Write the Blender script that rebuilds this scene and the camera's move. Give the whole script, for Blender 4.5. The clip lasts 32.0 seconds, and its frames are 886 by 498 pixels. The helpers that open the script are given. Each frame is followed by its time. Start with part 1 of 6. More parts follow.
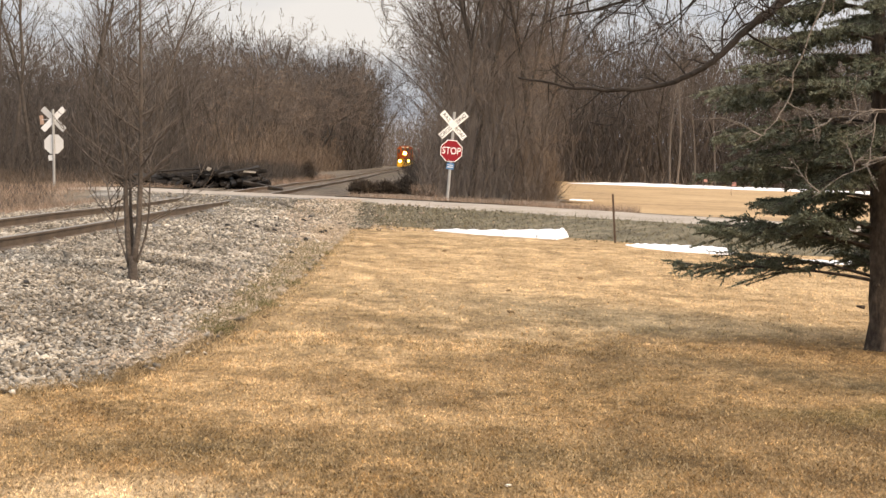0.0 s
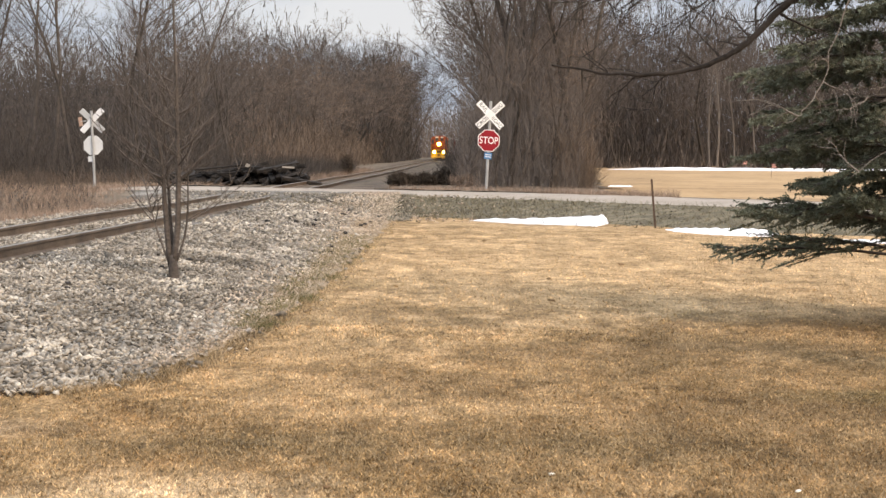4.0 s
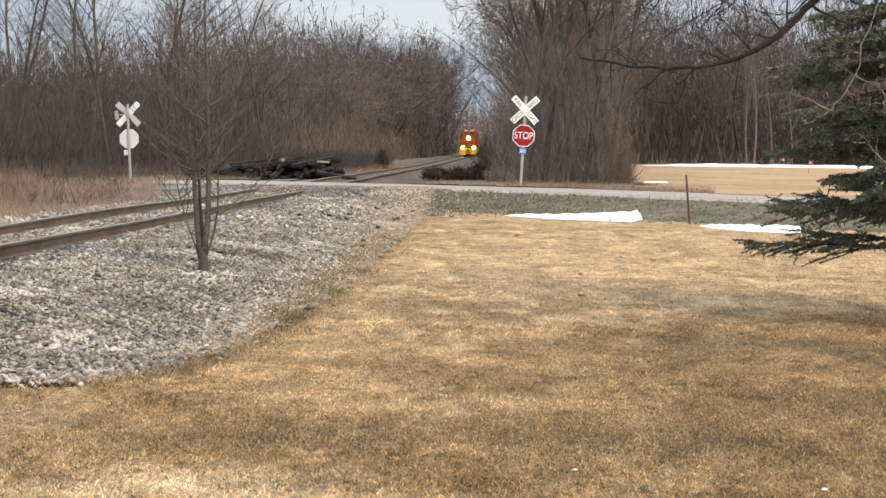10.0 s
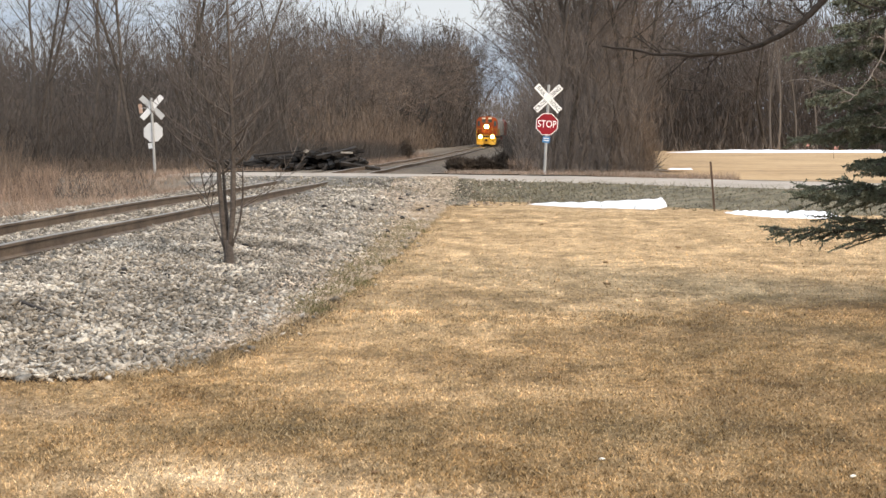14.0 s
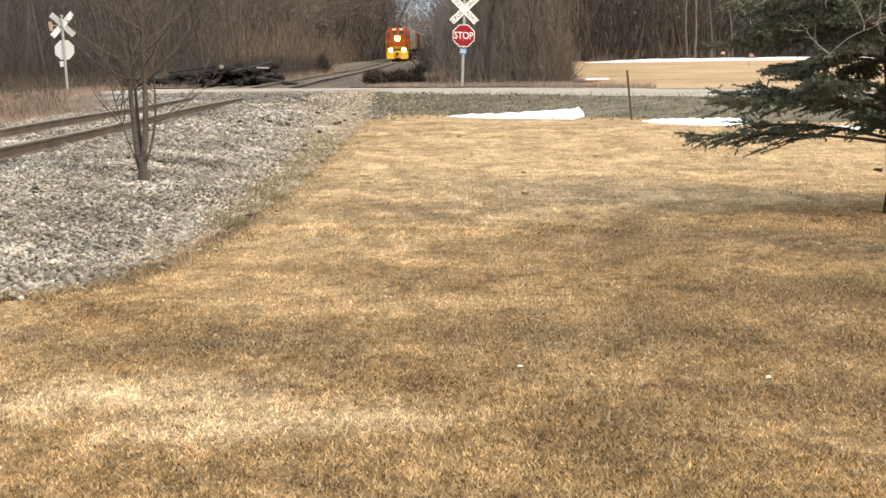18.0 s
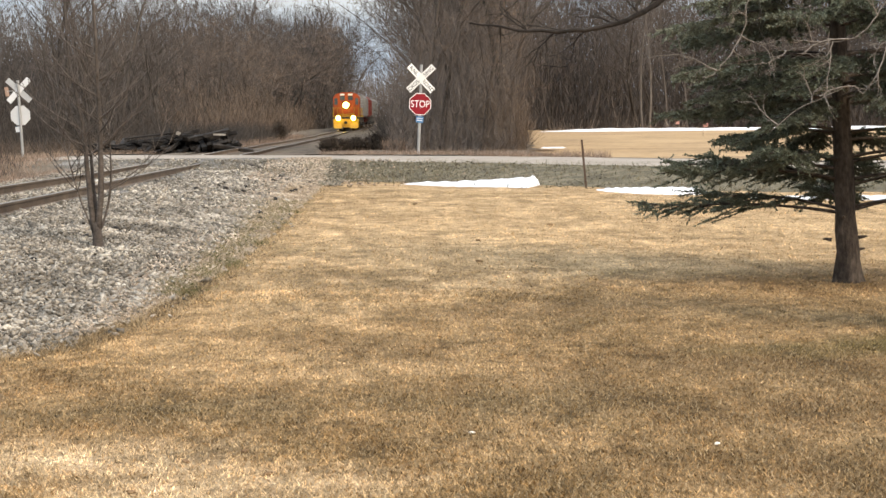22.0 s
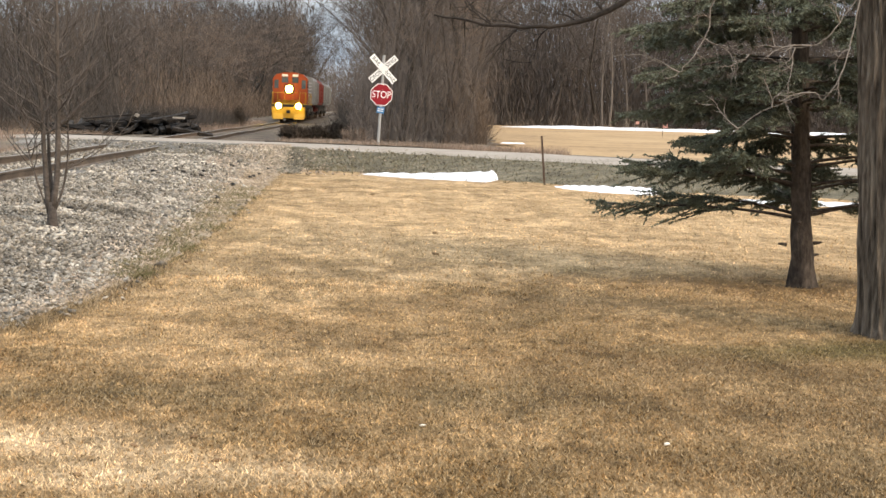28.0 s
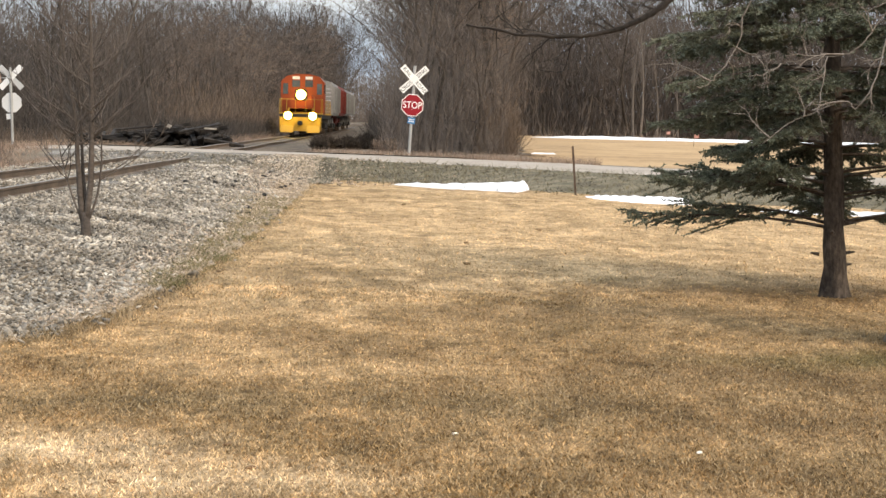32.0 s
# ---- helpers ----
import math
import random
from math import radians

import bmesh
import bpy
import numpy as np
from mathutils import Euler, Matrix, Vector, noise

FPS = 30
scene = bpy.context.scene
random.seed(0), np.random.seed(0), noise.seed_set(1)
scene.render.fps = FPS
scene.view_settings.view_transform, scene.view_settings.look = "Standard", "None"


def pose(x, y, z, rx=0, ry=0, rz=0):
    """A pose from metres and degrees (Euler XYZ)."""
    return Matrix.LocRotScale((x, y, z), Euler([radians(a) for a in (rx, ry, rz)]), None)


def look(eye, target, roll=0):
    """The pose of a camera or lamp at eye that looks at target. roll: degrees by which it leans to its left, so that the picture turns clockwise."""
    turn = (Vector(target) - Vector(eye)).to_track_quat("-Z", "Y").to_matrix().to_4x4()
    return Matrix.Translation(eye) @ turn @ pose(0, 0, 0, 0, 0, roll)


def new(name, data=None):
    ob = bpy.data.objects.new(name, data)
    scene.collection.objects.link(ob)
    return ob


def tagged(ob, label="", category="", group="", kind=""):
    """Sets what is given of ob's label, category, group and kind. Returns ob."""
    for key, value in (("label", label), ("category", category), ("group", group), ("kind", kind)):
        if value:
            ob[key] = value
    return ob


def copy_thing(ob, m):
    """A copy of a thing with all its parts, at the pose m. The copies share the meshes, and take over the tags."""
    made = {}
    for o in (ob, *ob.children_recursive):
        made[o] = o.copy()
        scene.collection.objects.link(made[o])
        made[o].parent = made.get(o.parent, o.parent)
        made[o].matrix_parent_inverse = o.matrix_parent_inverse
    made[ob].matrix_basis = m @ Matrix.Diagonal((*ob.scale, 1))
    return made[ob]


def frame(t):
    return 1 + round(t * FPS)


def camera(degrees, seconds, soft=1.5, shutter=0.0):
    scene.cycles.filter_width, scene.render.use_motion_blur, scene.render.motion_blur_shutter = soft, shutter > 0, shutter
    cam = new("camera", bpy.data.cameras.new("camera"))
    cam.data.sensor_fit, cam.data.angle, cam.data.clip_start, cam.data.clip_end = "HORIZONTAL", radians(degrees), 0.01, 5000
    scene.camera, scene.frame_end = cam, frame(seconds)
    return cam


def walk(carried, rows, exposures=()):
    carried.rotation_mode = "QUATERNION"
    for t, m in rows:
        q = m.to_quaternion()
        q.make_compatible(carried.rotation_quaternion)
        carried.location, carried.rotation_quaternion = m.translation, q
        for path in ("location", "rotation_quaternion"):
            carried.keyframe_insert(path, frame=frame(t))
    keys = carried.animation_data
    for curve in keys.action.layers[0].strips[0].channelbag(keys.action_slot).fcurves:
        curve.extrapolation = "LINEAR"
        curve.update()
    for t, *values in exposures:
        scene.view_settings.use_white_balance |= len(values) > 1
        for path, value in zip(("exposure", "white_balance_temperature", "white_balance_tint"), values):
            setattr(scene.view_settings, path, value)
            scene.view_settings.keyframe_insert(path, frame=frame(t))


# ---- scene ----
cam = camera(30.5, 32.0)
PATH = [
    (0, (-0.165, 0.098, 1.576), (-0.146, 2.095, 1.475), 2.1),
    (0.5, (-0.169, 0.154, 1.579), (-0.145, 2.151, 1.49), 1.2),
    (1, (-0.17, 0.132, 1.575), (-0.196, 2.13, 1.498), 0.4),
    (1.5, (-0.17, 0.07, 1.575), (-0.211, 2.068, 1.511), 0.3),
    (2, (-0.172, 0.106, 1.573), (-0.199, 2.105, 1.51), 0.5),
    (2.5, (-0.165, 0.104, 1.575), (-0.196, 2.102, 1.501), 0.7),
    (3, (-0.162, 0.136, 1.576), (-0.2, 2.134, 1.491), 0.6),
    (3.5, (-0.155, 0.088, 1.578), (-0.195, 2.085, 1.484), 0.4),
    (5.5, (-0.083, 0.224, 1.568), (-0.078, 2.217, 1.396), 1.1),
    (6, (-0.062, 0.143, 1.571), (-0.084, 2.138, 1.428), 1.5),
    (6.5, (-0.063, 0.121, 1.568), (-0.094, 2.118, 1.47), 1.1),
    (7, (-0.056, 0.173, 1.564), (-0.093, 2.17, 1.461), 0.6),
    (7.5, (-0.053, 0.209, 1.56), (-0.09, 2.205, 1.444), 0.7),
    (8, (-0.053, 0.169, 1.563), (-0.09, 2.166, 1.456), 0.8),
    (8.5, (-0.06, 0.181, 1.566), (-0.095, 2.179, 1.464), 0.8),
    (9, (-0.074, 0.168, 1.569), (-0.124, 2.164, 1.459), 0.8),
    (9.5, (-0.084, 0.179, 1.568), (-0.147, 2.175, 1.451), 0.9),
    (10, (-0.082, 0.184, 1.561), (-0.157, 2.179, 1.441), 0.7),
    (10.5, (-0.08, 0.178, 1.557), (-0.173, 2.172, 1.427), 0.6),
    (11, (-0.083, 0.207, 1.558), (-0.175, 2.2, 1.417), 0.4),
    (11.5, (-0.077, 0.18, 1.557), (-0.181, 2.172, 1.414), 0.3),
    (12, (-0.081, 0.218, 1.564), (-0.212, 2.208, 1.425), 0.3),
    (12.5, (-0.084, 0.161, 1.567), (-0.225, 2.152, 1.441), 0.2),
    (13, (-0.083, 0.079, 1.564), (-0.208, 2.071, 1.446), -0.1),
    (13.5, (-0.085, 0.19, 1.562), (-0.198, 2.183, 1.428), -0.2),
    (14, (-0.085, 0.177, 1.567), (-0.19, 2.169, 1.434), -0.0),
    (14.5, (-0.065, 0.152, 1.566), (-0.143, 2.146, 1.426), -0.1),
    (15, (-0.064, 0.208, 1.564), (-0.101, 2.198, 1.361), -0.2),
    (15.5, (-0.066, 0.226, 1.558), (-0.093, 2.21, 1.31), -0.1),
    (17.5, (-0.045, 0.181, 1.538), (-0.083, 2.165, 1.287), -1.2),
    (18, (-0.059, 0.246, 1.539), (-0.067, 2.232, 1.3), -0.9),
    (18.5, (-0.049, 0.199, 1.545), (-0.05, 2.187, 1.326), -0.6),
    (19, (-0.049, 0.213, 1.542), (-0.035, 2.204, 1.351), -0.4),
    (19.5, (-0.043, 0.185, 1.548), (-0.021, 2.178, 1.38), -0.4),
    (20, (-0.046, 0.193, 1.546), (-0.017, 2.187, 1.391), -0.5),
    (20.5, (-0.044, 0.167, 1.548), (-0.019, 2.16, 1.388), -0.4),
    (21, (-0.049, 0.19, 1.547), (-0.017, 2.183, 1.383), -0.4),
    (21.5, (-0.045, 0.194, 1.546), (-0.008, 2.187, 1.386), -0.4),
    (22, (-0.043, 0.174, 1.543), (0.004, 2.168, 1.386), -0.5),
    (22.5, (-0.038, 0.195, 1.546), (0.015, 2.188, 1.39), -0.7),
    (23, (-0.027, 0.184, 1.541), (0.04, 2.176, 1.382), -0.7),
    (23.5, (-0.02, 0.185, 1.539), (0.06, 2.177, 1.372), -0.7),
    (24, (-0.013, 0.168, 1.538), (0.061, 2.159, 1.364), -0.6),
    (24.5, (-0.001, 0.192, 1.538), (0.071, 2.184, 1.367), -0.5),
    (25, (-0.011, 0.184, 1.539), (0.064, 2.176, 1.373), -0.4),
    (25.5, (-0.018, 0.189, 1.537), (0.058, 2.18, 1.364), -0.2),
    (27.5, (-0.047, 0.185, 1.542), (0.055, 2.175, 1.37), 1.4),
    (28, (-0.046, 0.192, 1.542), (0.055, 2.183, 1.376), 1.6),
    (28.5, (-0.055, 0.188, 1.542), (0.036, 2.18, 1.386), 1.6),
    (29, (-0.051, 0.221, 1.54), (0.023, 2.214, 1.387), 1.4),
    (29.5, (-0.045, 0.189, 1.536), (0.019, 2.182, 1.377), 1.3),
    (30, (-0.054, 0.203, 1.539), (-0.003, 2.195, 1.367), 1.3),
    (30.5, (-0.052, 0.2, 1.54), (0.0, 2.192, 1.368), 1.4),
    (31, (-0.053, 0.208, 1.537), (0.005, 2.2, 1.369), 1.5),
    (31.5, (-0.049, 0.193, 1.545), (0.007, 2.186, 1.386), 1.4),
    (32, (-0.055, 0.17, 1.534), (0.008, 2.163, 1.38), 1.5),
]
walk(cam, [(t, look(eye, target, roll)) for t, eye, target, roll in PATH],
     [(0.0, 0.16, 9000, 18), (1.0, 0.1, 8500, 17), (2.0, 0.08, 8100, 16), (3.5, 0.06, 7900, 16), (5.5, 0.26, 8400, 16), (6.0, 0.26, 8400, 16), (7.0, 0.13, 8000, 16), (9.0, 0.06, 7600, 13),
      (12.0, 0.11, 7600, 13), (15.0, 0.16, 7800, 13), (16.5, 0.24, 8100, 11), (18.0, 0.26, 8100, 11), (19.5, 0.16, 7850, 12), (21.0, 0.12, 7850, 12), (32.0, 0.14, 7900, 12)])

# ---- world and sun ----
SUN_ELEVATION, SUN_AZIMUTH = 36.0, 140.0     # degrees; azimuth from +y towards +x
world = bpy.data.worlds.new("overcast_sky")
scene.world = world
world.use_nodes = True
wn, wl = world.node_tree.nodes, world.node_tree.links
wn.clear()
w_out, w_bg = wn.new("ShaderNodeOutputWorld"), wn.new("ShaderNodeBackground")
sky = wn.new("ShaderNodeTexSky")
sky.sky_type, sky.sun_disc = "NISHITA", False
sky.sun_elevation, sky.sun_rotation = radians(SUN_ELEVATION), radians(SUN_AZIMUTH)
sky.air_density, sky.dust_density = 1.0, 2.0
w_co, w_map, w_noise, w_ramp, w_mix = (wn.new(n) for n in ("ShaderNodeTexCoord", "ShaderNodeMapping", "ShaderNodeTexNoise", "ShaderNodeValToRGB", "ShaderNodeMixRGB"))
w_map.inputs["Scale"].default_value = (1.0, 1.0, 3.2)
w_noise.inputs["Scale"].default_value, w_noise.inputs["Detail"].default_value, w_noise.inputs["Roughness"].default_value = 3.6, 5.0, 0.5
w_ramp.color_ramp.elements[0].position, w_ramp.color_ramp.elements[1].position = 0.40, 0.60
w_ramp.color_ramp.elements[0].color, w_ramp.color_ramp.elements[1].color = (4.1, 5.7, 8.2, 1), (7.7, 9.0, 10.7, 1)
w_mix.inputs[0].default_value = 0.86
w_bg.inputs["Strength"].default_value = 0.1
# an overcast sky is about three times as bright overhead as at the horizon
w_sep, w_up, w_gain = wn.new("ShaderNodeSeparateXYZ"), wn.new("ShaderNodeMapRange"), wn.new("ShaderNodeVectorMath")
w_up.inputs["From Min"].default_value, w_up.inputs["From Max"].default_value = 0.12, 1.0
w_up.inputs["To Min"].default_value, w_up.inputs["To Max"].default_value = 0.92, 2.9
w_gain.operation = "SCALE"
wl.new(w_co.outputs["Generated"], w_sep.inputs[0])
wl.new(w_sep.outputs["Z"], w_up.inputs["Value"])
wl.new(w_mix.outputs["Color"], w_gain.inputs[0])
wl.new(w_up.outputs["Result"], w_gain.inputs["Scale"])
wl.new(w_co.outputs["Generated"], w_map.inputs["Vector"])
wl.new(w_map.outputs["Vector"], w_noise.inputs["Vector"])
wl.new(w_noise.outputs["Fac"], w_ramp.inputs["Fac"])
wl.new(sky.outputs["Color"], w_mix.inputs[1])
wl.new(w_ramp.outputs["Color"], w_mix.inputs[2])
wl.new(w_gain.outputs["Vector"], w_bg.inputs["Color"])
wl.new(w_bg.outputs["Background"], w_out.inputs["Surface"])

sun = new("sun", bpy.data.lights.new("sun", "SUN"))
sun.data.energy, sun.data.angle, sun.data.color = 2.35, radians(22), (1.0, 0.87, 0.72)
a, e = radians(SUN_AZIMUTH), radians(SUN_ELEVATION)
sun.matrix_world = look((0, 0, 30), Vector((0, 0, 30)) - Vector((math.sin(a) * math.cos(e), math.cos(a) * math.cos(e), math.sin(e))))


# ---- materials ----
def material(name, colors, rough=0.8, scale=4.0, fine=40.0, bump=0.3, bump_size=0.01, metal=0.0, vary=0.25, island=False, stretch=(1, 1, 1), spec=0.3, emit=0.0, mids=None):
    """Two scales of noise between the colours, a random shade for each object or island, and fine relief."""
    m = bpy.data.materials.new(name)
    m.use_nodes = True
    n, l = m.node_tree.nodes, m.node_tree.links
    b = n["Principled BSDF"]
    co, mp = n.new("ShaderNodeTexCoord"), n.new("ShaderNodeMapping")
    mp.inputs["Scale"].default_value = stretch
    l.new(co.outputs["Object"], mp.inputs["Vector"])
    big, small = n.new("ShaderNodeTexNoise"), n.new("ShaderNodeTexNoise")
    big.inputs["Scale"].default_value, big.inputs["Detail"].default_value = scale, 4
    small.inputs["Scale"].default_value, small.inputs["Detail"].default_value = fine, 3
    for t in (big, small):
        l.new(mp.outputs["Vector"], t.inputs["Vector"])
    add = n.new("ShaderNodeMath")
    add.operation = "MULTIPLY_ADD"
    add.inputs[1].default_value = 0.45
    l.new(small.outputs["Fac"], add.inputs[0])
    half = n.new("ShaderNodeMath")
    half.operation = "MULTIPLY"
    half.inputs[1].default_value = 0.55
    l.new(big.outputs["Fac"], half.inputs[0])
    l.new(half.outputs[0], add.inputs[2])
    ramp = n.new("ShaderNodeValToRGB")
    els = ramp.color_ramp.elements
    spots = mids or [0.36 + 0.28 * i / max(1, len(colors) - 1) for i in range(len(colors))]
    while len(els) < len(colors):
        els.new(0.5)
    for el, p, c in zip(els, spots, colors):
        el.position, el.color = p, (*c, 1)
    l.new(add.outputs[0], ramp.inputs["Fac"])
    hsv = n.new("ShaderNodeHueSaturation")
    l.new(ramp.outputs["Color"], hsv.inputs["Color"])
    rnd = n.new("ShaderNodeNewGeometry") if island else n.new("ShaderNodeObjectInfo")
    rng = n.new("ShaderNodeMapRange")
    rng.inputs["To Min"].default_value, rng.inputs["To Max"].default_value = 1 - vary, 1 + vary
    l.new(rnd.outputs["Random Per Island" if island else "Random"], rng.inputs["Value"])
    l.new(rng.outputs["Result"], hsv.inputs["Value"])
    l.new(hsv.outputs["Color"], b.inputs["Base Color"])
    bp = n.new("ShaderNodeBump")
    bp.inputs["Strength"].default_value, bp.inputs["Distance"].default_value = bump, bump_size
    l.new(small.outputs["Fac"], bp.inputs["Height"])
    l.new(bp.outputs["Normal"], b.inputs["Normal"])
    b.inputs["Roughness"].default_value, b.inputs["Metallic"].default_value = rough, metal
    b.inputs["Specular IOR Level"].default_value = spec
    return m


def glow(name, color, strength):
    m = bpy.data.materials.new(name)
    m.use_nodes = True
    b = m.node_tree.nodes["Principled BSDF"]
    b.inputs["Base Color"].default_value = (*color, 1)
    b.inputs["Emission Color"].default_value = (*color, 1)
    b.inputs["Emission Strength"].default_value = strength
    return m


def lawn_material(name, blades=False, gain=1.0):
    """Dormant turf: straw and tan, dark brown bands, bleached spots, a little green, painted tree shade."""
    m = bpy.data.materials.new(name)
    m.use_nodes = True
    n, l = m.node_tree.nodes, m.node_tree.links
    b = n["Principled BSDF"]
    co = n.new("ShaderNodeTexCoord")

    def noise_of(scale, stretch, detail=3.0, rough=0.55):
        mp, t = n.new("ShaderNodeMapping"), n.new("ShaderNodeTexNoise")
        mp.inputs["Scale"].default_value = stretch
        t.inputs["Scale"].default_value, t.inputs["Detail"].default_value, t.inputs["Roughness"].default_value = scale, detail, rough
        l.new(co.outputs["Object"], mp.inputs["Vector"])
        l.new(mp.outputs["Vector"], t.inputs["Vector"])
        return t.outputs["Fac"]

    def ramp_of(fac, lo, hi, c0, c1):
        r = n.new("ShaderNodeValToRGB")
        r.color_ramp.elements[0].position, r.color_ramp.elements[1].position = lo, hi
        r.color_ramp.elements[0].color, r.color_ramp.elements[1].color = (*c0, 1), (*c1, 1)
        l.new(fac, r.inputs["Fac"])
        return r.outputs["Color"]

    def mix(fac, x, y):
        k = n.new("ShaderNodeMixRGB")
        l.new(fac, k.inputs[0])
        for s, v in ((1, x), (2, y)):
            if isinstance(v, tuple):
                k.inputs[s].default_value = (*v, 1)
            else:
                l.new(v, k.inputs[s])
        return k.outputs["Color"]

    one, zero = (1, 1, 1), (0, 0, 0)
    g = gain
    # broad dark band before the trees, a bleached spot, and paler turf further out
    straw = ramp_of(noise_of(0.55, (1, 0.6, 1)), 0.35, 0.65, (0.372 * g, 0.249 * g, 0.127 * g), (0.54 * g, 0.383 * g, 0.217 * g))
    tint = mix(ramp_of(noise_of(1.9, (1, 0.45, 1), 4.0, 0.65), 0.47, 0.66, zero, one), straw, (0.278 * g, 0.174 * g, 0.081 * g))
    tint = mix(ramp_of(noise_of(0.23, (1.0, 1.0, 1), 2.0), 0.54, 0.66, zero, (0.65, 0.65, 0.65)), tint, (0.206 * g, 0.144 * g, 0.068 * g))
    tint = mix(ramp_of(noise_of(0.34, (1, 1, 1), 4.0), 0.60, 0.70, zero, (0.6, 0.6, 0.6)), tint, (0.175 * g, 0.154 * g, 0.054 * g))
    tint = mix(ramp_of(noise_of(8.0, (1, 0.6, 1), 4.0, 0.7), 0.46, 0.60, zero, (0.6, 0.6, 0.6)), tint, (0.170 * g, 0.109 * g, 0.050 * g))
    def spot(at, stretch, lo, hi, amount):
        """A soft-edged patch with a ragged outline round a place."""
        mp, ln, nz, ad = n.new("ShaderNodeMapping"), n.new("ShaderNodeVectorMath"), n.new("ShaderNodeMath"), n.new("ShaderNodeMath")
        mp.inputs["Location"].default_value = (-at[0] * stretch[0], -at[1] * stretch[1], 0)
        mp.inputs["Scale"].default_value = (stretch[0], stretch[1], 0)
        l.new(co.outputs["Object"], mp.inputs["Vector"])
        ln.operation = "LENGTH"
        l.new(mp.outputs["Vector"], ln.inputs[0])
        nz.operation, nz.inputs[1].default_value = "MULTIPLY", 1.5
        l.new(noise_of(1.6, (1, 0.5, 1), 5.0, 0.65), nz.inputs[0])
        ad.operation = "ADD"
        l.new(ln.outputs["Value"], ad.inputs[0])
        l.new(nz.outputs[0], ad.inputs[1])
        hf = n.new("ShaderNodeMath")
        hf.operation, hf.inputs[1].default_value = "MULTIPLY", 0.5
        l.new(ad.outputs[0], hf.inputs[0])
        return ramp_of(hf.outputs[0], lo / 2, hi / 2, (amount,) * 3, zero)

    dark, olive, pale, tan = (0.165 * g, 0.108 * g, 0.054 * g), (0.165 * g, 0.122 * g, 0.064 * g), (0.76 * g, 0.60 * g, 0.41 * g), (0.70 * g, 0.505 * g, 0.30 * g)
    # dark and deep green spots beside spruce and yard tree also paint their shade
    for at, stretch, amount, colour in (
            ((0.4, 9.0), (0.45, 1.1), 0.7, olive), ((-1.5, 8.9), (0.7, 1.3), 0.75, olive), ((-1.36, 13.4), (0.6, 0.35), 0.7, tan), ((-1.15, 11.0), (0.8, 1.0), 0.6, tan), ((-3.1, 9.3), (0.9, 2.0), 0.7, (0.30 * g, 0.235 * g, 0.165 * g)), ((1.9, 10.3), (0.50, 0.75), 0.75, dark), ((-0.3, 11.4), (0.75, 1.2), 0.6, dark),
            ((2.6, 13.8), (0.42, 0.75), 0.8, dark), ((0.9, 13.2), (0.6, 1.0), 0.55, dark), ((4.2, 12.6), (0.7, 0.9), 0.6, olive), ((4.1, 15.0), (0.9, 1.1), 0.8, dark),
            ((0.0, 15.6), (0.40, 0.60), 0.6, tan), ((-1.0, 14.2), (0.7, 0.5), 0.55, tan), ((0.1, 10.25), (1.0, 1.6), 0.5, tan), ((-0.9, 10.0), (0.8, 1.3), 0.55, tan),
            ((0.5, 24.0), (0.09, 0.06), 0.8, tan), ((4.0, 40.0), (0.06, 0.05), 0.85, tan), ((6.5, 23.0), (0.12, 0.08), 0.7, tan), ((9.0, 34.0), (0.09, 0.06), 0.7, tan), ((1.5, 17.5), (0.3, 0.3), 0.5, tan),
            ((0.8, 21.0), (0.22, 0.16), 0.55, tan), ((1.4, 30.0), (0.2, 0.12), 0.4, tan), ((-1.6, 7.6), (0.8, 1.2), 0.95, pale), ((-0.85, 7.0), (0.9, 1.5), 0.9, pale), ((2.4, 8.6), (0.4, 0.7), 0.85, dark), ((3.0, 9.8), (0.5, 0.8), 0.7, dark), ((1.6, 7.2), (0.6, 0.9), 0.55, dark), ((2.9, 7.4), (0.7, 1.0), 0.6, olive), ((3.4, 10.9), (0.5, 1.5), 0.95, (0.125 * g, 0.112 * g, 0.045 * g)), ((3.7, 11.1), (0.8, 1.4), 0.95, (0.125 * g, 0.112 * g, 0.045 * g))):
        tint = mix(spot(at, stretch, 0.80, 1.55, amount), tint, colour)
    # mown streaks across the lawn, and tufts a hand wide
    tint = mix(ramp_of(noise_of(1.0, (0.22, 1.3, 1), 4.0, 0.6), 0.50, 0.68, zero, (0.34, 0.34, 0.34)), tint, (0.27 * g, 0.175 * g, 0.085 * g))
    tint = mix(ramp_of(noise_of(4.2, (1, 0.7, 1), 4.0, 0.7), 0.50, 0.66, zero, (0.55, 0.55, 0.55)), tint, (0.165 * g, 0.108 * g, 0.052 * g))
    for scale, low, high in ((1.2, (0.68, 0.67, 0.64), (1.28, 1.28, 1.30)), (3.4, (0.74, 0.74, 0.71), (1.28, 1.27, 1.26)), (26.0, (0.68, 0.66, 0.63), (1.39, 1.37, 1.35)), (60.0, (1.17, 1.15, 1.13), (0.53, 0.50, 0.46))):
        k = n.new("ShaderNodeMixRGB")
        k.blend_type, k.inputs[0].default_value = "MULTIPLY", 1.0
        l.new(tint, k.inputs[1])
        l.new(ramp_of(noise_of(scale, (1, 0.45, 1), 4.0, 0.7), 0.32, 0.68, low, high), k.inputs[2])
        tint = k.outputs["Color"]
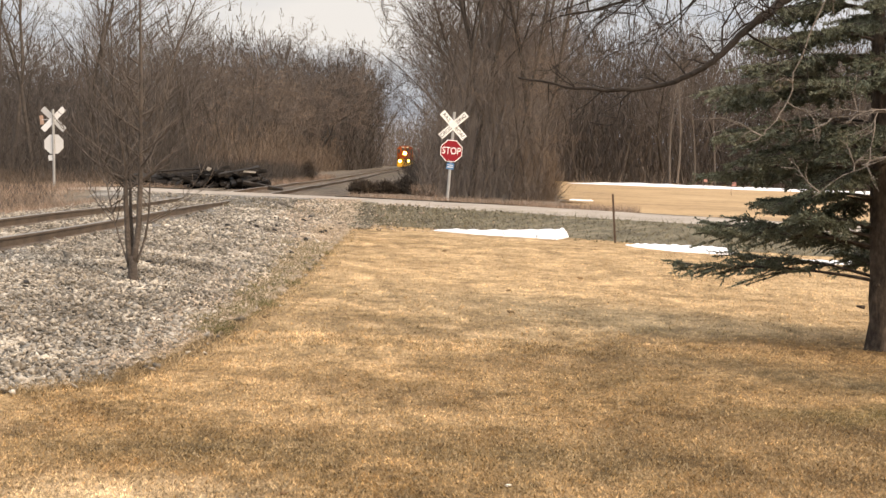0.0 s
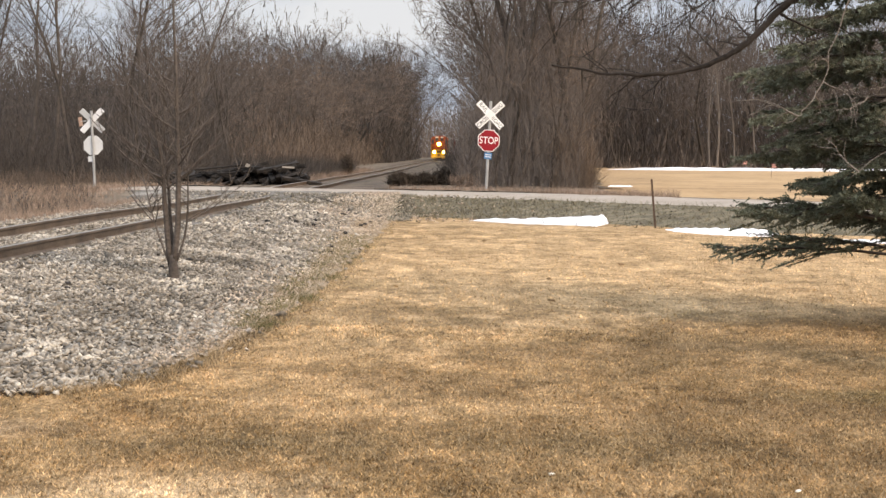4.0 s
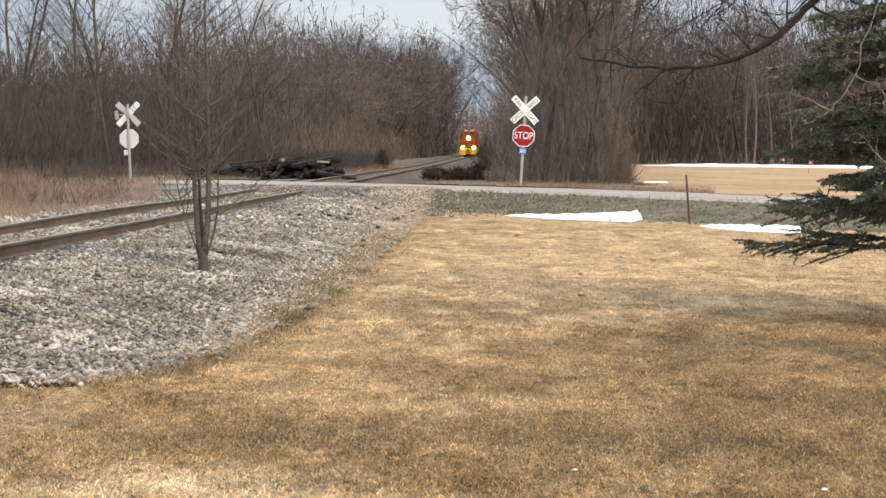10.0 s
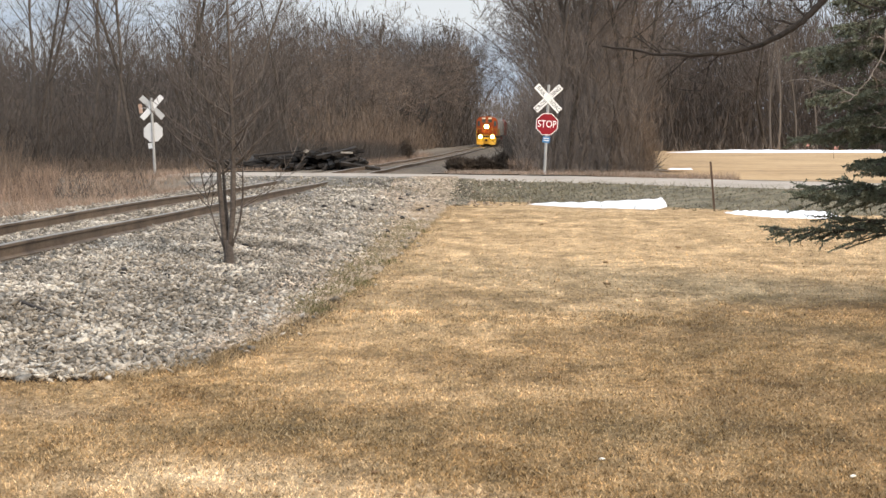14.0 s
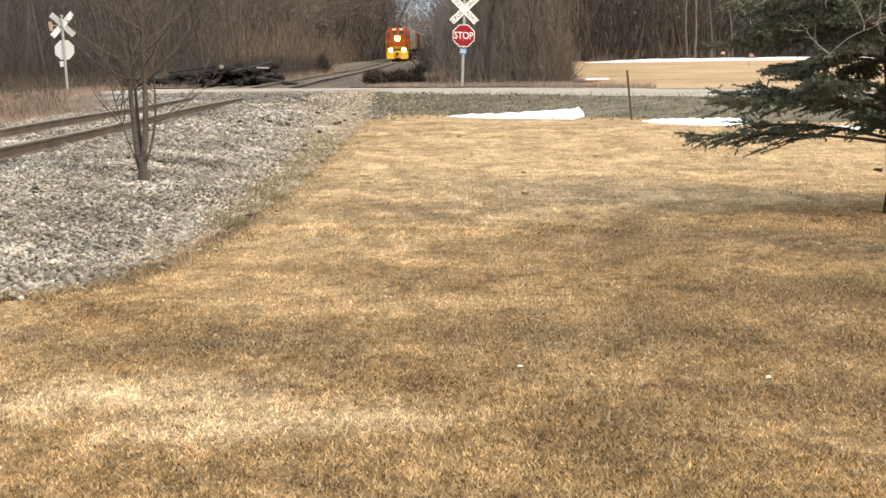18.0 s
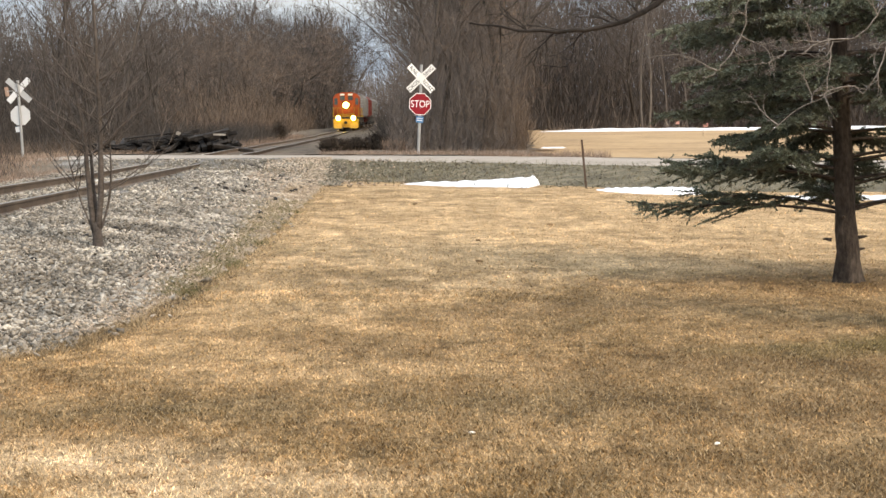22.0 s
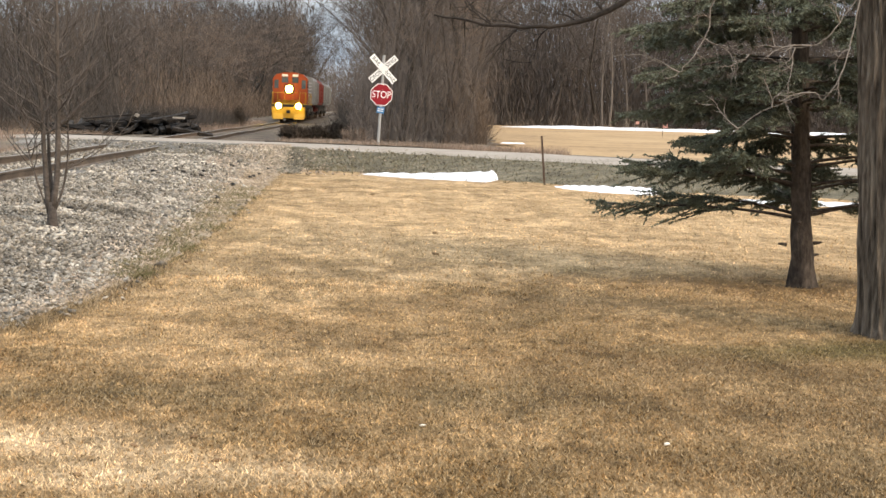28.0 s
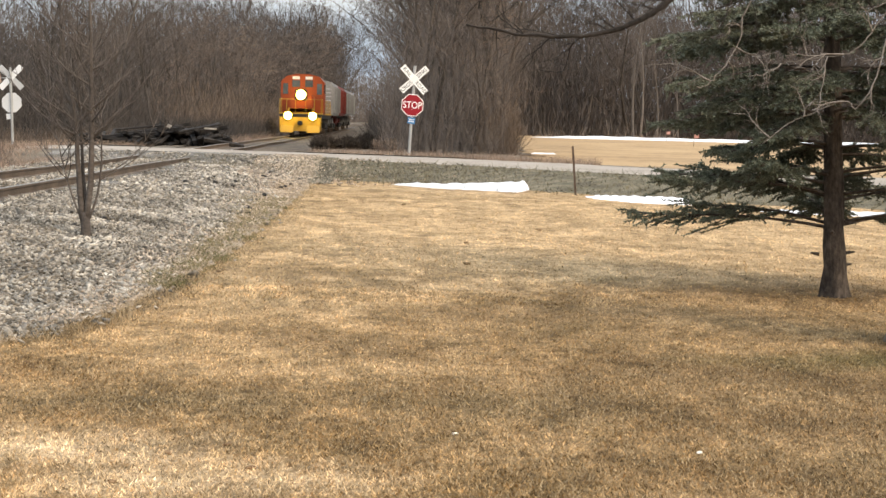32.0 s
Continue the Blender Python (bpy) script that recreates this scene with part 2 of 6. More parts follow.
    if blades:
        hsv, geo, rng = n.new("ShaderNodeHueSaturation"), n.new("ShaderNodeNewGeometry"), n.new("ShaderNodeMapRange")
        rng.inputs["To Min"].default_value, rng.inputs["To Max"].default_value = 0.30, 2.0
        l.new(geo.outputs["Random Per Island"], rng.inputs["Value"])
        l.new(rng.outputs["Result"], hsv.inputs["Value"])
        l.new(tint, hsv.inputs["Color"])
        tint = hsv.outputs["Color"]
        # every few blades bleached to pale straw
        wave = n.new("ShaderNodeMath")
        wave.operation, wave.inputs[1].default_value = "PINGPONG", 0.031
        l.new(geo.outputs["Random Per Island"], wave.inputs[0])
        tint = mix(ramp_of(wave.outputs[0], 0.018, 0.026, zero, (0.6, 0.6, 0.6)), tint, (0.50, 0.395, 0.25))
    else:
        bp = n.new("ShaderNodeBump")
        bp.inputs["Strength"].default_value, bp.inputs["Distance"].default_value = 0.8, 0.03
        l.new(noise_of(45.0, (1, 0.6, 1), 4.0, 0.75), bp.inputs["Height"])
        l.new(bp.outputs["Normal"], b.inputs["Normal"])
    l.new(tint, b.inputs["Base Color"])
    b.inputs["Roughness"].default_value, b.inputs["Specular IOR Level"].default_value = 0.9, 0.15
    return m


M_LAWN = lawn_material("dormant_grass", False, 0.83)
M_BLADE = lawn_material("grass_blades", True, 1.06)
M_FIELD = material("golden_field_grass", [(0.19, 0.125, 0.07), (0.33, 0.215, 0.11), (0.39, 0.27, 0.15)], 0.95, 0.16, 2.5, 0.6, 0.05)
M_BANK = material("roadside_bank", [(0.075, 0.066, 0.042), (0.145, 0.124, 0.08), (0.25, 0.212, 0.145)], 0.95, 2.2, 26, 0.8, 0.04)
M_ROAD = material("gravel_road", [(0.34, 0.288, 0.233), (0.44, 0.378, 0.312), (0.52, 0.455, 0.382)], 0.95, 0.7, 30, 0.5, 0.02)
M_BALLAST = material("ballast_bed", [(0.05, 0.044, 0.037), (0.13, 0.118, 0.10), (0.28, 0.26, 0.23)], 0.95, 0.8, 26, 1.0, 0.05)
M_STONE = material("crushed_limestone", [(0.10, 0.086, 0.068), (0.27, 0.238, 0.194), (0.48, 0.432, 0.360)], 0.9, 1.1, 30, 0.3, 0.004, vary=0.64, island=True)
M_SHARD = material("limestone_shard", [(0.15, 0.133, 0.11), (0.26, 0.237, 0.20), (0.42, 0.385, 0.33)], 0.9, 1.1, 6, 0.3, 0.01, vary=0.5)
M_SCREE = material("weedy_ballast_edge", [(0.19, 0.14, 0.09), (0.30, 0.225, 0.15), (0.40, 0.31, 0.215), (0.46, 0.37, 0.27)], 0.95, 1.6, 26, 0.8, 0.03)
M_BANKSTONE = material("dull_bank_stone", [(0.08, 0.07, 0.05), (0.15, 0.132, 0.098), (0.26, 0.232, 0.182)], 0.95, 1.0, 20, 0.3, 0.01, vary=0.6, island=True)
M_EDGESTONE = material("tan_edge_gravel", [(0.18, 0.135, 0.095), (0.34, 0.265, 0.195), (0.50, 0.42, 0.33)], 0.95, 0.9, 20, 0.3, 0.01, vary=0.6, island=True)
M_BANKGRASS = material("bank_weeds", [(0.10, 0.09, 0.052), (0.22, 0.178, 0.11)], 0.95, 0.8, 6, 0.0, 0.01, vary=0.4, island=True)
M_APRON = material("apron_gravel", [(0.26, 0.22, 0.175), (0.37, 0.315, 0.255), (0.45, 0.39, 0.325)], 0.95, 1.2, 24, 0.6, 0.03)
M_OLDBED = material("brown_old_ballast", [(0.075, 0.055, 0.04), (0.15, 0.113, 0.08), (0.24, 0.185, 0.13)], 0.95, 0.8, 14, 1.0, 0.05)
M_VERGE = material("weedy_verge", [(0.10, 0.079, 0.058), (0.18, 0.142, 0.103), (0.27, 0.214, 0.155)], 0.95, 0.8, 12, 0.8, 0.05)
M_RAIL = material("rusty_rail_steel", [(0.09, 0.064, 0.045), (0.17, 0.122, 0.085), (0.24, 0.175, 0.12)], 0.55, 2.0, 30, 0.2, 0.003, metal=0.35)
M_RAILHEAD = material("worn_rail_head", [(0.24, 0.19, 0.14), (0.33, 0.275, 0.21)], 0.36, 2.0, 30, 0.1, 0.001, metal=0.85)
M_TIE = material("weathered_tie", [(0.05, 0.04, 0.03), (0.10, 0.08, 0.06), (0.15, 0.12, 0.095)], 0.9, 5, 40, 0.5, 0.01, stretch=(0.2, 1, 1))
M_CREO = material("creosote_timber", [(0.010, 0.009, 0.008), (0.022, 0.019, 0.017), (0.045, 0.038, 0.032)], 0.85, 4, 40, 0.5, 0.01, vary=0.5)
M_SNOW = material("old_snow", [(0.80, 0.81, 0.83), (0.88, 0.89, 0.90)], 0.7, 2, 30, 0.3, 0.01)
M_BARK_NEAR = material("furrowed_bark", [(0.05, 0.039, 0.029), (0.145, 0.117, 0.09), (0.26, 0.215, 0.168)], 0.95, 14, 42, 1.0, 0.03, stretch=(1, 1, 0.16))
M_BARK = material("wood_bark", [(0.05, 0.042, 0.036), (0.105, 0.088, 0.075)], 0.95, 3, 25, 0.4, 0.02, vary=0.3)
M_TWIG = material("bare_twigs", [(0.080, 0.068, 0.060), (0.130, 0.110, 0.096)], 0.95, 0.5, 6, 0.0, 0.01, vary=0.3)
M_TWIG_WARM = material("willow_twigs", [(0.17, 0.125, 0.095), (0.25, 0.185, 0.14)], 0.95, 0.5, 6, 0.0, 0.01, vary=0.2)
M_TWIG_GREY = material("far_twigs", [(0.095, 0.080, 0.070), (0.14, 0.118, 0.104), (0.185, 0.152, 0.130)], 0.95, 0.05, 1, 0.0, 0.01, vary=0.2, island=True)
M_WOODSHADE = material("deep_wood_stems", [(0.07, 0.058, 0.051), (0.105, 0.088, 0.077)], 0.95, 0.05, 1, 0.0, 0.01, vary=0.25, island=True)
M_TWIG_DARK = material("charcoal_twigs", [(0.050, 0.0445, 0.041), (0.077, 0.068, 0.0625), (0.108, 0.094, 0.083)], 0.95, 0.04, 1, 0.0, 0.01, vary=0.2, island=True)
M_BRUSH = material("dry_brush", [(0.045, 0.038, 0.033), (0.085, 0.070, 0.059)], 0.95, 0.2, 6, 0.0, 0.01, vary=0.35, island=True)
M_PALEBARK = material("pale_aspen_bark", [(0.10, 0.085, 0.073), (0.165, 0.14, 0.12)], 0.9, 2, 14, 0.3, 0.02, vary=0.2)
M_WARMBRUSH = material("tan_brush", [(0.10, 0.076, 0.059), (0.185, 0.138, 0.104)], 0.95, 0.2, 6, 0.0, 0.01, vary=0.35, island=True)
M_MOSS = material("green_weeds", [(0.095, 0.095, 0.040), (0.185, 0.165, 0.078)], 0.95, 0.8, 6, 0.0, 0.01, vary=0.4, island=True)
M_EDGE = material("dry_edge_grass", [(0.24, 0.175, 0.10), (0.42, 0.32, 0.20)], 0.95, 0.6, 6, 0.0, 0.01, vary=0.5, island=True)
M_REED = material("dry_reeds", [(0.20, 0.142, 0.108), (0.38, 0.28, 0.21)], 0.95, 0.6, 6, 0.0, 0.01, vary=0.5, island=True)
M_TALLREED = material("orange_tan_reeds", [(0.17, 0.118, 0.088), (0.32, 0.228, 0.172)], 0.95, 0.6, 6, 0.0, 0.01, vary=0.4, island=True)
M_PALE = material("pale_saplings", [(0.24, 0.19, 0.15), (0.36, 0.30, 0.25)], 0.9, 0.6, 6, 0.0, 0.01, vary=0.25, island=True)
M_SAPLING = material("smooth_grey_bark", [(0.060, 0.049, 0.041), (0.15, 0.124, 0.106)], 0.85, 6, 40, 0.3, 0.004)
M_LIMB = material("dark_limb_bark", [(0.016, 0.013, 0.011), (0.05, 0.042, 0.037)], 0.9, 6, 40, 0.4, 0.006)
M_PALETWIG = material("pale_lichen_twig", [(0.16, 0.14, 0.12), (0.30, 0.265, 0.235)], 0.9, 6, 40, 0.3, 0.004)
M_NEEDLE = material("spruce_needles", [(0.098, 0.116, 0.084), (0.138, 0.156, 0.112), (0.180, 0.190, 0.140)], 0.85, 1.2, 9, 0.0, 0.01, vary=0.25, island=True)
M_SPRUCEBARK = material("spruce_bark", [(0.040, 0.032, 0.027), (0.082, 0.066, 0.055), (0.145, 0.119, 0.099)], 0.95, 8, 30, 1.0, 0.02, stretch=(1, 1, 0.5))
M_CEDAR = material("dark_juniper", [(0.04, 0.03, 0.022), (0.09, 0.066, 0.048)], 0.9, 2, 12, 0.0, 0.01, vary=0.4, island=True)
M_LEAF = material("fallen_leaf", [(0.16, 0.09, 0.045), (0.30, 0.19, 0.10)], 0.9, 20, 60, 0.2, 0.002)
M_PALELEAF = material("bleached_leaf", [(0.62, 0.56, 0.46), (0.75, 0.70, 0.60)], 0.9, 20, 60, 0.2, 0.002)
M_POST = material("painted_steel_post", [(0.33, 0.33, 0.32), (0.44, 0.44, 0.43)], 0.55, 3, 30, 0.1, 0.002, metal=0.2)
M_SIGNWHITE = material("reflective_white", [(0.78, 0.78, 0.75), (0.84, 0.84, 0.82)], 0.5, 2, 20, 0.05, 0.001)
M_SIGNRED = material("reflective_red", [(0.36, 0.012, 0.022), (0.44, 0.018, 0.03)], 0.5, 2, 20, 0.05, 0.001)
M_SIGNBACK = material("bare_aluminium", [(0.62, 0.63, 0.63), (0.72, 0.73, 0.73)], 0.5, 2, 20, 0.05, 0.001, metal=0.3)
M_FLAG = material("faded_red_cloth", [(0.50, 0.25, 0.22), (0.58, 0.32, 0.28)], 0.8, 6, 30, 0.2, 0.004)
M_FADED = material("faded_orange_plate", [(0.42, 0.26, 0.19), (0.52, 0.38, 0.30)], 0.7, 9, 40, 0.1, 0.002)
M_BLACK = material("black_lettering", [(0.02, 0.02, 0.02), (0.035, 0.035, 0.035)], 0.6, 3, 30, 0.0)
M_BLUE = material("blue_plaque", [(0.06, 0.22, 0.46), (0.09, 0.28, 0.53)], 0.5, 3, 30, 0.0)
M_RUST = material("rusty_post", [(0.05, 0.034, 0.026), (0.11, 0.07, 0.05)], 0.85, 8, 40, 0.4, 0.004)
M_ORANGE = material("orange_paint", [(0.33, 0.062, 0.018), (0.43, 0.085, 0.025)], 0.45, 0.8, 12, 0.05)
M_YELLOW = material("yellow_paint", [(0.42, 0.25, 0.035), (0.52, 0.31, 0.05)], 0.45, 0.8, 12, 0.05)
M_LOCOBLACK = material("loco_black", [(0.02, 0.02, 0.02), (0.05, 0.048, 0.045)], 0.6, 1.0, 12, 0.1)
M_CABGLASS = material("cab_glass", [(0.04, 0.05, 0.055), (0.07, 0.08, 0.085)], 0.08, 1, 4, 0.0, spec=0.6)
M_CARGREY = material("grey_hopper_paint", [(0.17, 0.168, 0.16), (0.27, 0.265, 0.25)], 0.6, 0.7, 8, 0.1)
M_CARRED = material("oxide_red_paint", [(0.13, 0.022, 0.016), (0.20, 0.036, 0.024)], 0.6, 0.7, 8, 0.1)
M_LAMP = glow("lit_headlamp", (1.0, 0.74, 0.10), 60)
M_CREAM = material("peeling_grey_wood", [(0.26, 0.235, 0.20), (0.38, 0.35, 0.31)], 0.9, 5, 40, 0.3)


# ---- mesh helpers ----
def mesh_object(name, verts, faces, mat, smooth=False, mats=None, index=None):
    me = bpy.data.meshes.new(name)
    if isinstance(faces, np.ndarray):
        verts = np.asarray(verts, dtype=np.float32)
        k = faces.shape[1]
        me.vertices.add(len(verts))
        me.vertices.foreach_set("co", verts.ravel())
        me.loops.add(faces.size)
        me.loops.foreach_set("vertex_index", faces.astype(np.int32).ravel())
        me.polygons.add(len(faces))
        me.polygons.foreach_set("loop_start", np.arange(0, faces.size, k, dtype=np.int32))
        me.polygons.foreach_set("loop_total", np.full(len(faces), k, dtype=np.int32))
        me.update(calc_edges=True)
        me.validate()
    else:
        me.from_pydata([tuple(v) for v in verts], [], [tuple(f) for f in faces])
    for m in mats or [mat]:
        me.materials.append(m)
    if index is not None:
        me.polygons.foreach_set("material_index", np.asarray(index, dtype=np.int32))
    if smooth:
        me.polygons.foreach_set("use_smooth", np.ones(len(me.polygons), dtype=bool))
    me.update()
    return new(name, me)


def part(name, bm, mat, parent, label=""):
    """Links a bmesh as one mesh object under a thing or a part."""
    me = bpy.data.meshes.new(name)
    bm.to_mesh(me)
    bm.free()
    me.materials.append(mat)
    ob = new(name, me)
    ob.parent = parent
    return tagged(ob, label)


def under(ob, parent, label=""):
    ob.parent = parent
    return tagged(ob, label)


def thing(name, label, category, group="", kind="", at=(0, 0, 0)):
    ob = new(name)
    ob.location = at
    return tagged(ob, label, category, group, kind)


def box(sx, sy, sz, at=(0, 0, 0), bevel=0.0, turn=None, bm=None):
    bm = bm or bmesh.new()
    r = bmesh.ops.create_cube(bm, size=1.0)
    vs = r["verts"]
    bmesh.ops.scale(bm, vec=(sx, sy, sz), verts=vs)
    if bevel:
        es = list({e for v in vs for e in v.link_edges})
        vs = list({v for f in bmesh.ops.bevel(bm, geom=es, offset=bevel, segments=2, affect="EDGES")["faces"] for v in f.verts} | {v for v in vs if v.is_valid})
    if turn is not None:
        bmesh.ops.transform(bm, matrix=turn, verts=vs)
    bmesh.ops.translate(bm, vec=at, verts=vs)
    return bm


def rod(p, q, r0, r1=None, sides=8, bm=None):
    bm = bm or bmesh.new()
    p, q = Vector(p), Vector(q)
    m = Matrix.Translation((p + q) / 2) @ (q - p).to_track_quat("Z", "Y").to_matrix().to_4x4()
    bmesh.ops.create_cone(bm, cap_ends=True, segments=sides, radius1=r0, radius2=r0 if r1 is None else r1, depth=(q - p).length, matrix=m)
    return bm


def outline(points, depth, bm=None):
    """A flat plate from an outline in x and z, with thickness along y."""
    bm = bm or bmesh.new()
    f = bm.faces.new([bm.verts.new((x, -depth / 2, z)) for x, z in points])
    r = bmesh.ops.extrude_face_region(bm, geom=[f])
    bmesh.ops.translate(bm, vec=(0, depth, 0), verts=[v for v in r["geom"] if isinstance(v, bmesh.types.BMVert)])
    bmesh.ops.recalc_face_normals(bm, faces=bm.faces)
    return bm


def lettering(name, text, size, mat, parent, m, depth=0.004, label=""):
    cu = bpy.data.curves.new(name, "FONT")
    cu.body, cu.size, cu.extrude, cu.align_x, cu.align_y = text, size, depth, "CENTER", "CENTER"
    tmp = new(name + "_curve", cu)
    bpy.context.view_layer.update()
    me = bpy.data.meshes.new_from_object(tmp.evaluated_get(bpy.context.evaluated_depsgraph_get()))
    bpy.data.objects.remove(tmp)
    me.materials.clear()
    me.materials.append(mat)
    ob = new(name, me)
    ob.parent = parent
    ob.matrix_basis = m
    return tagged(ob, label)


def tubes(segments, sides=4):
    """Tapered tubes for many segments (p, q, r0, r1): vertices and quads."""
    s = np.array([(*p, *q, a, b) for p, q, a, b in segments], dtype=float)
    p, q, ra, rb = s[:, :3], s[:, 3:6], s[:, 6], s[:, 7]
    d = q - p
    d /= np.linalg.norm(d, axis=1)[:, None] + 1e-9
    h = np.where(np.abs(d[:, 2:3]) > 0.9, [[1.0, 0, 0]], [[0, 0, 1.0]])
    u = np.cross(d, h)
    u /= np.linalg.norm(u, axis=1)[:, None] + 1e-9
    w = np.cross(d, u)
    ang = np.arange(sides) * 2 * math.pi / sides
    ring = u[:, None] * np.cos(ang)[None, :, None] + w[:, None] * np.sin(ang)[None, :, None]
    v = np.concatenate([p[:, None] + ring * ra[:, None, None], q[:, None] + ring * rb[:, None, None]], 1)
    k = np.arange(len(s))[:, None] * 2 * sides
    i = np.arange(sides)[None, :]
    j = (i + 1) % sides
    f = np.stack([k + i, k + j, k + sides + j, k + sides + i], 2).reshape(-1, 4)
    return v.reshape(-1, 3), f


def pipe(points, radii, sides=8):
    """One unbroken tapering tube through the points: vertices and faces."""
    v, f = [], []
    pts = [Vector(p) for p in points]
    for i, p in enumerate(pts):
        d = (pts[min(i + 1, len(pts) - 1)] - pts[max(i - 1, 0)]).normalized()
        u = d.cross(Vector((0, 1, 0)) if abs(d.y) < 0.9 else Vector((1, 0, 0))).normalized()
        w = d.cross(u)
        v += [p + (u * math.cos(2 * math.pi * k / sides) + w * math.sin(2 * math.pi * k / sides)) * radii[i] for k in range(sides)]
    for i in range(len(pts) - 1):
        for k in range(sides):
            f.append((i * sides + k, i * sides + (k + 1) % sides, (i + 1) * sides + (k + 1) % sides, (i + 1) * sides + k))
    f += [tuple(reversed(range(sides))), tuple(range((len(pts) - 1) * sides, len(pts) * sides))]
    return v, f


def slivers(p, q, width, rng):
    """Thin tapering slips from p to q: vertices and triangles."""
    p, q = np.asarray(p, float), np.asarray(q, float)
    d = q - p
    r = rng.normal(size=p.shape)
    u = np.cross(d, r)
    u /= np.linalg.norm(u, axis=1)[:, None] + 1e-9
    w = np.broadcast_to(np.asarray(width, float), (len(p),))[:, None] / 2
    v = np.stack([p - u * w, p + u * w, q], 1).reshape(-1, 3)
    return v, np.arange(len(v)).reshape(-1, 3)


# ---- the lie of the land ----
ROAD = [(-150.0, 104.0), (-60.0, 80.0), (-30.0, 66.0), (-15.0, 57.5), (-8.0, 53.0), (-4.4, 51.0), (-0.1, 49.2), (3.35, 46.4), (7.55, 41.1), (12.0, 38.0), (24.0, 32.0), (60.0, 20.0), (400.0, -90.0)]
ROAD_HALF = [4.0, 4.0, 3.8, 3.8, 3.9, 3.9, 3.5, 2.9, 2.9, 3.1, 3.2, 3.2, 3.2]
ROAD_Z = 0.46
TRACK_X, RAIL_Z, GAUGE = -6.55, 0.43, 1.505
BALLAST_Z = 0.25


def road_side(x, y):
    """Distance beyond the road's edge (negative on it) and the side: +1 towards the lawn, -1 beyond."""
    best = np.full(np.shape(x), 1e9)
    side = np.ones(np.shape(x))
    for (ax, ay), (bx, by), ha, hb in zip(ROAD, ROAD[1:], ROAD_HALF, ROAD_HALF[1:]):
        dx, dy = bx - ax, by - ay
        k = np.clip(((x - ax) * dx + (y - ay) * dy) / (dx * dx + dy * dy), 0, 1)
        ox, oy = x - ax - k * dx, y - ay - k * dy
        d = np.hypot(ox, oy) - (ha + (hb - ha) * k)
        s = np.where(dx * oy - dy * ox < 0, 1.0, -1.0)
        side = np.where(d < best, s, side)
        best = np.minimum(best, d)
    return best, side


def road_z(x):
    """The road's height: it dips west of the railway."""
    return ROAD_Z - 0.34 * smooth((-10.0 - np.asarray(x, float)) / 7.0)


def smooth(k):
    k = np.clip(k, 0, 1)
    return k * k * (3 - 2 * k)


def rise(y):
    """The land and the line climb gently beyond the crossing."""
    return 0.0033 * np.clip(np.asarray(y, float) - 130, 0, 320)


def bend(y):
    """How far the line has curved east."""
    return 5.5e-5 * np.clip(np.asarray(y, float) - 150, 0, 280) ** 2


def toe_x(y):
    """Where the ballast runs out into the lawn."""
    return np.interp(y, [8.6, 9.4, 10.0, 10.5, 11.1, 12.4, 14.5, 18, 24, 34, 42, 60], [-8.0, -4.6, -3.35, -2.9, -2.4, -2.2, -2.05, -1.95, -1.95, -2.0, -2.1, -2.2])


def height(x, y):
    x, y = np.asarray(x, float), np.asarray(y, float)
    d, side = road_side(x, y)
    x = x - bend(y)
    lawn = 0.025 * np.sin(x * 0.7 + 1.3) * np.sin(y * 0.43) + 0.012 * np.sin(x * 1.9 + y * 1.1)
    top = road_z(x) - 0.04
    far = np.minimum(np.minimum(0.30 - 0.08 * smooth((-7.8 - x) / 1.2), top - 0.02), 0.16 + 0.14 * smooth((np.abs(x - TRACK_X) - 2.3) / 1.5))
    west = 0.02 + 0.05 * np.sin(x * 0.5) * np.sin(y * 0.31) + (0.40 + 0.04 * np.sin(x * 1.7)) * smooth((-9.8 - x) / 2.5) * smooth((y - 40) / 8)
    near = np.where(x < TRACK_X, west, lawn)
    z = np.where(side > 0, near + (top - near) * (1 - smooth(d / 4.2)), far + (top - far) * (1 - smooth(d / 3.0)))
    z = np.where(d < 0, top, z)
    right = BALLAST_Z * (1 - smooth((x + 4.5) / (np.maximum(toe_x(y), -2.6) + 4.5)))
    left = BALLAST_Z * (1 - smooth((-8.6 - x) / 2.0))
    bed = np.where(x > TRACK_X, np.where(y < 56, right, BALLAST_Z * (1 - smooth((x + 4.4) / 1.6))), left)
    return np.maximum(z, np.where(d < 0, -9, bed)) + rise(y)


def graded(lo, hi, fine_lo, fine_hi, step, grow=1.22):
    xs = list(np.arange(fine_lo, fine_hi + step / 2, step))
    s, x = step, fine_hi
    while x < hi:
        s *= grow
        x += s
        xs.append(min(x, hi))
    s, x = step, fine_lo
    while x > lo:
        s *= grow
        x -= s
        xs.insert(0, max(x, lo))
    return np.array(xs)


def sheet(name, xs, ys, mat, lift=0.0, keep=None, zfun=height, smooth_it=True):
    gx, gy = np.meshgrid(xs, ys)
    gz = zfun(gx, gy) + lift
    v = np.stack([gx, gy, gz], 2).reshape(-1, 3)
    w = len(xs)
    i = np.arange(len(ys) - 1)[:, None] * w + np.arange(w - 1)[None, :]
    f = np.stack([i, i + 1, i + w + 1, i + w], 2).reshape(-1, 4)
    if keep is not None:
        c = v[f].mean(1)
        f = f[keep(c[:, 0], c[:, 1])]
        used = np.unique(f)
        back = np.full(len(v), -1)
        back[used] = np.arange(len(used))
        v, f = v[used], back[f]
    return mesh_object(name, v, f, mat, smooth_it)


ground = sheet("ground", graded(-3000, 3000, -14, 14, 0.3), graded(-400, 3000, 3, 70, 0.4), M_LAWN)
tagged(ground, "dormant straw-coloured lawn with dark brown bands, bleached spots and painted tree shade", "lawn", kind="structure")


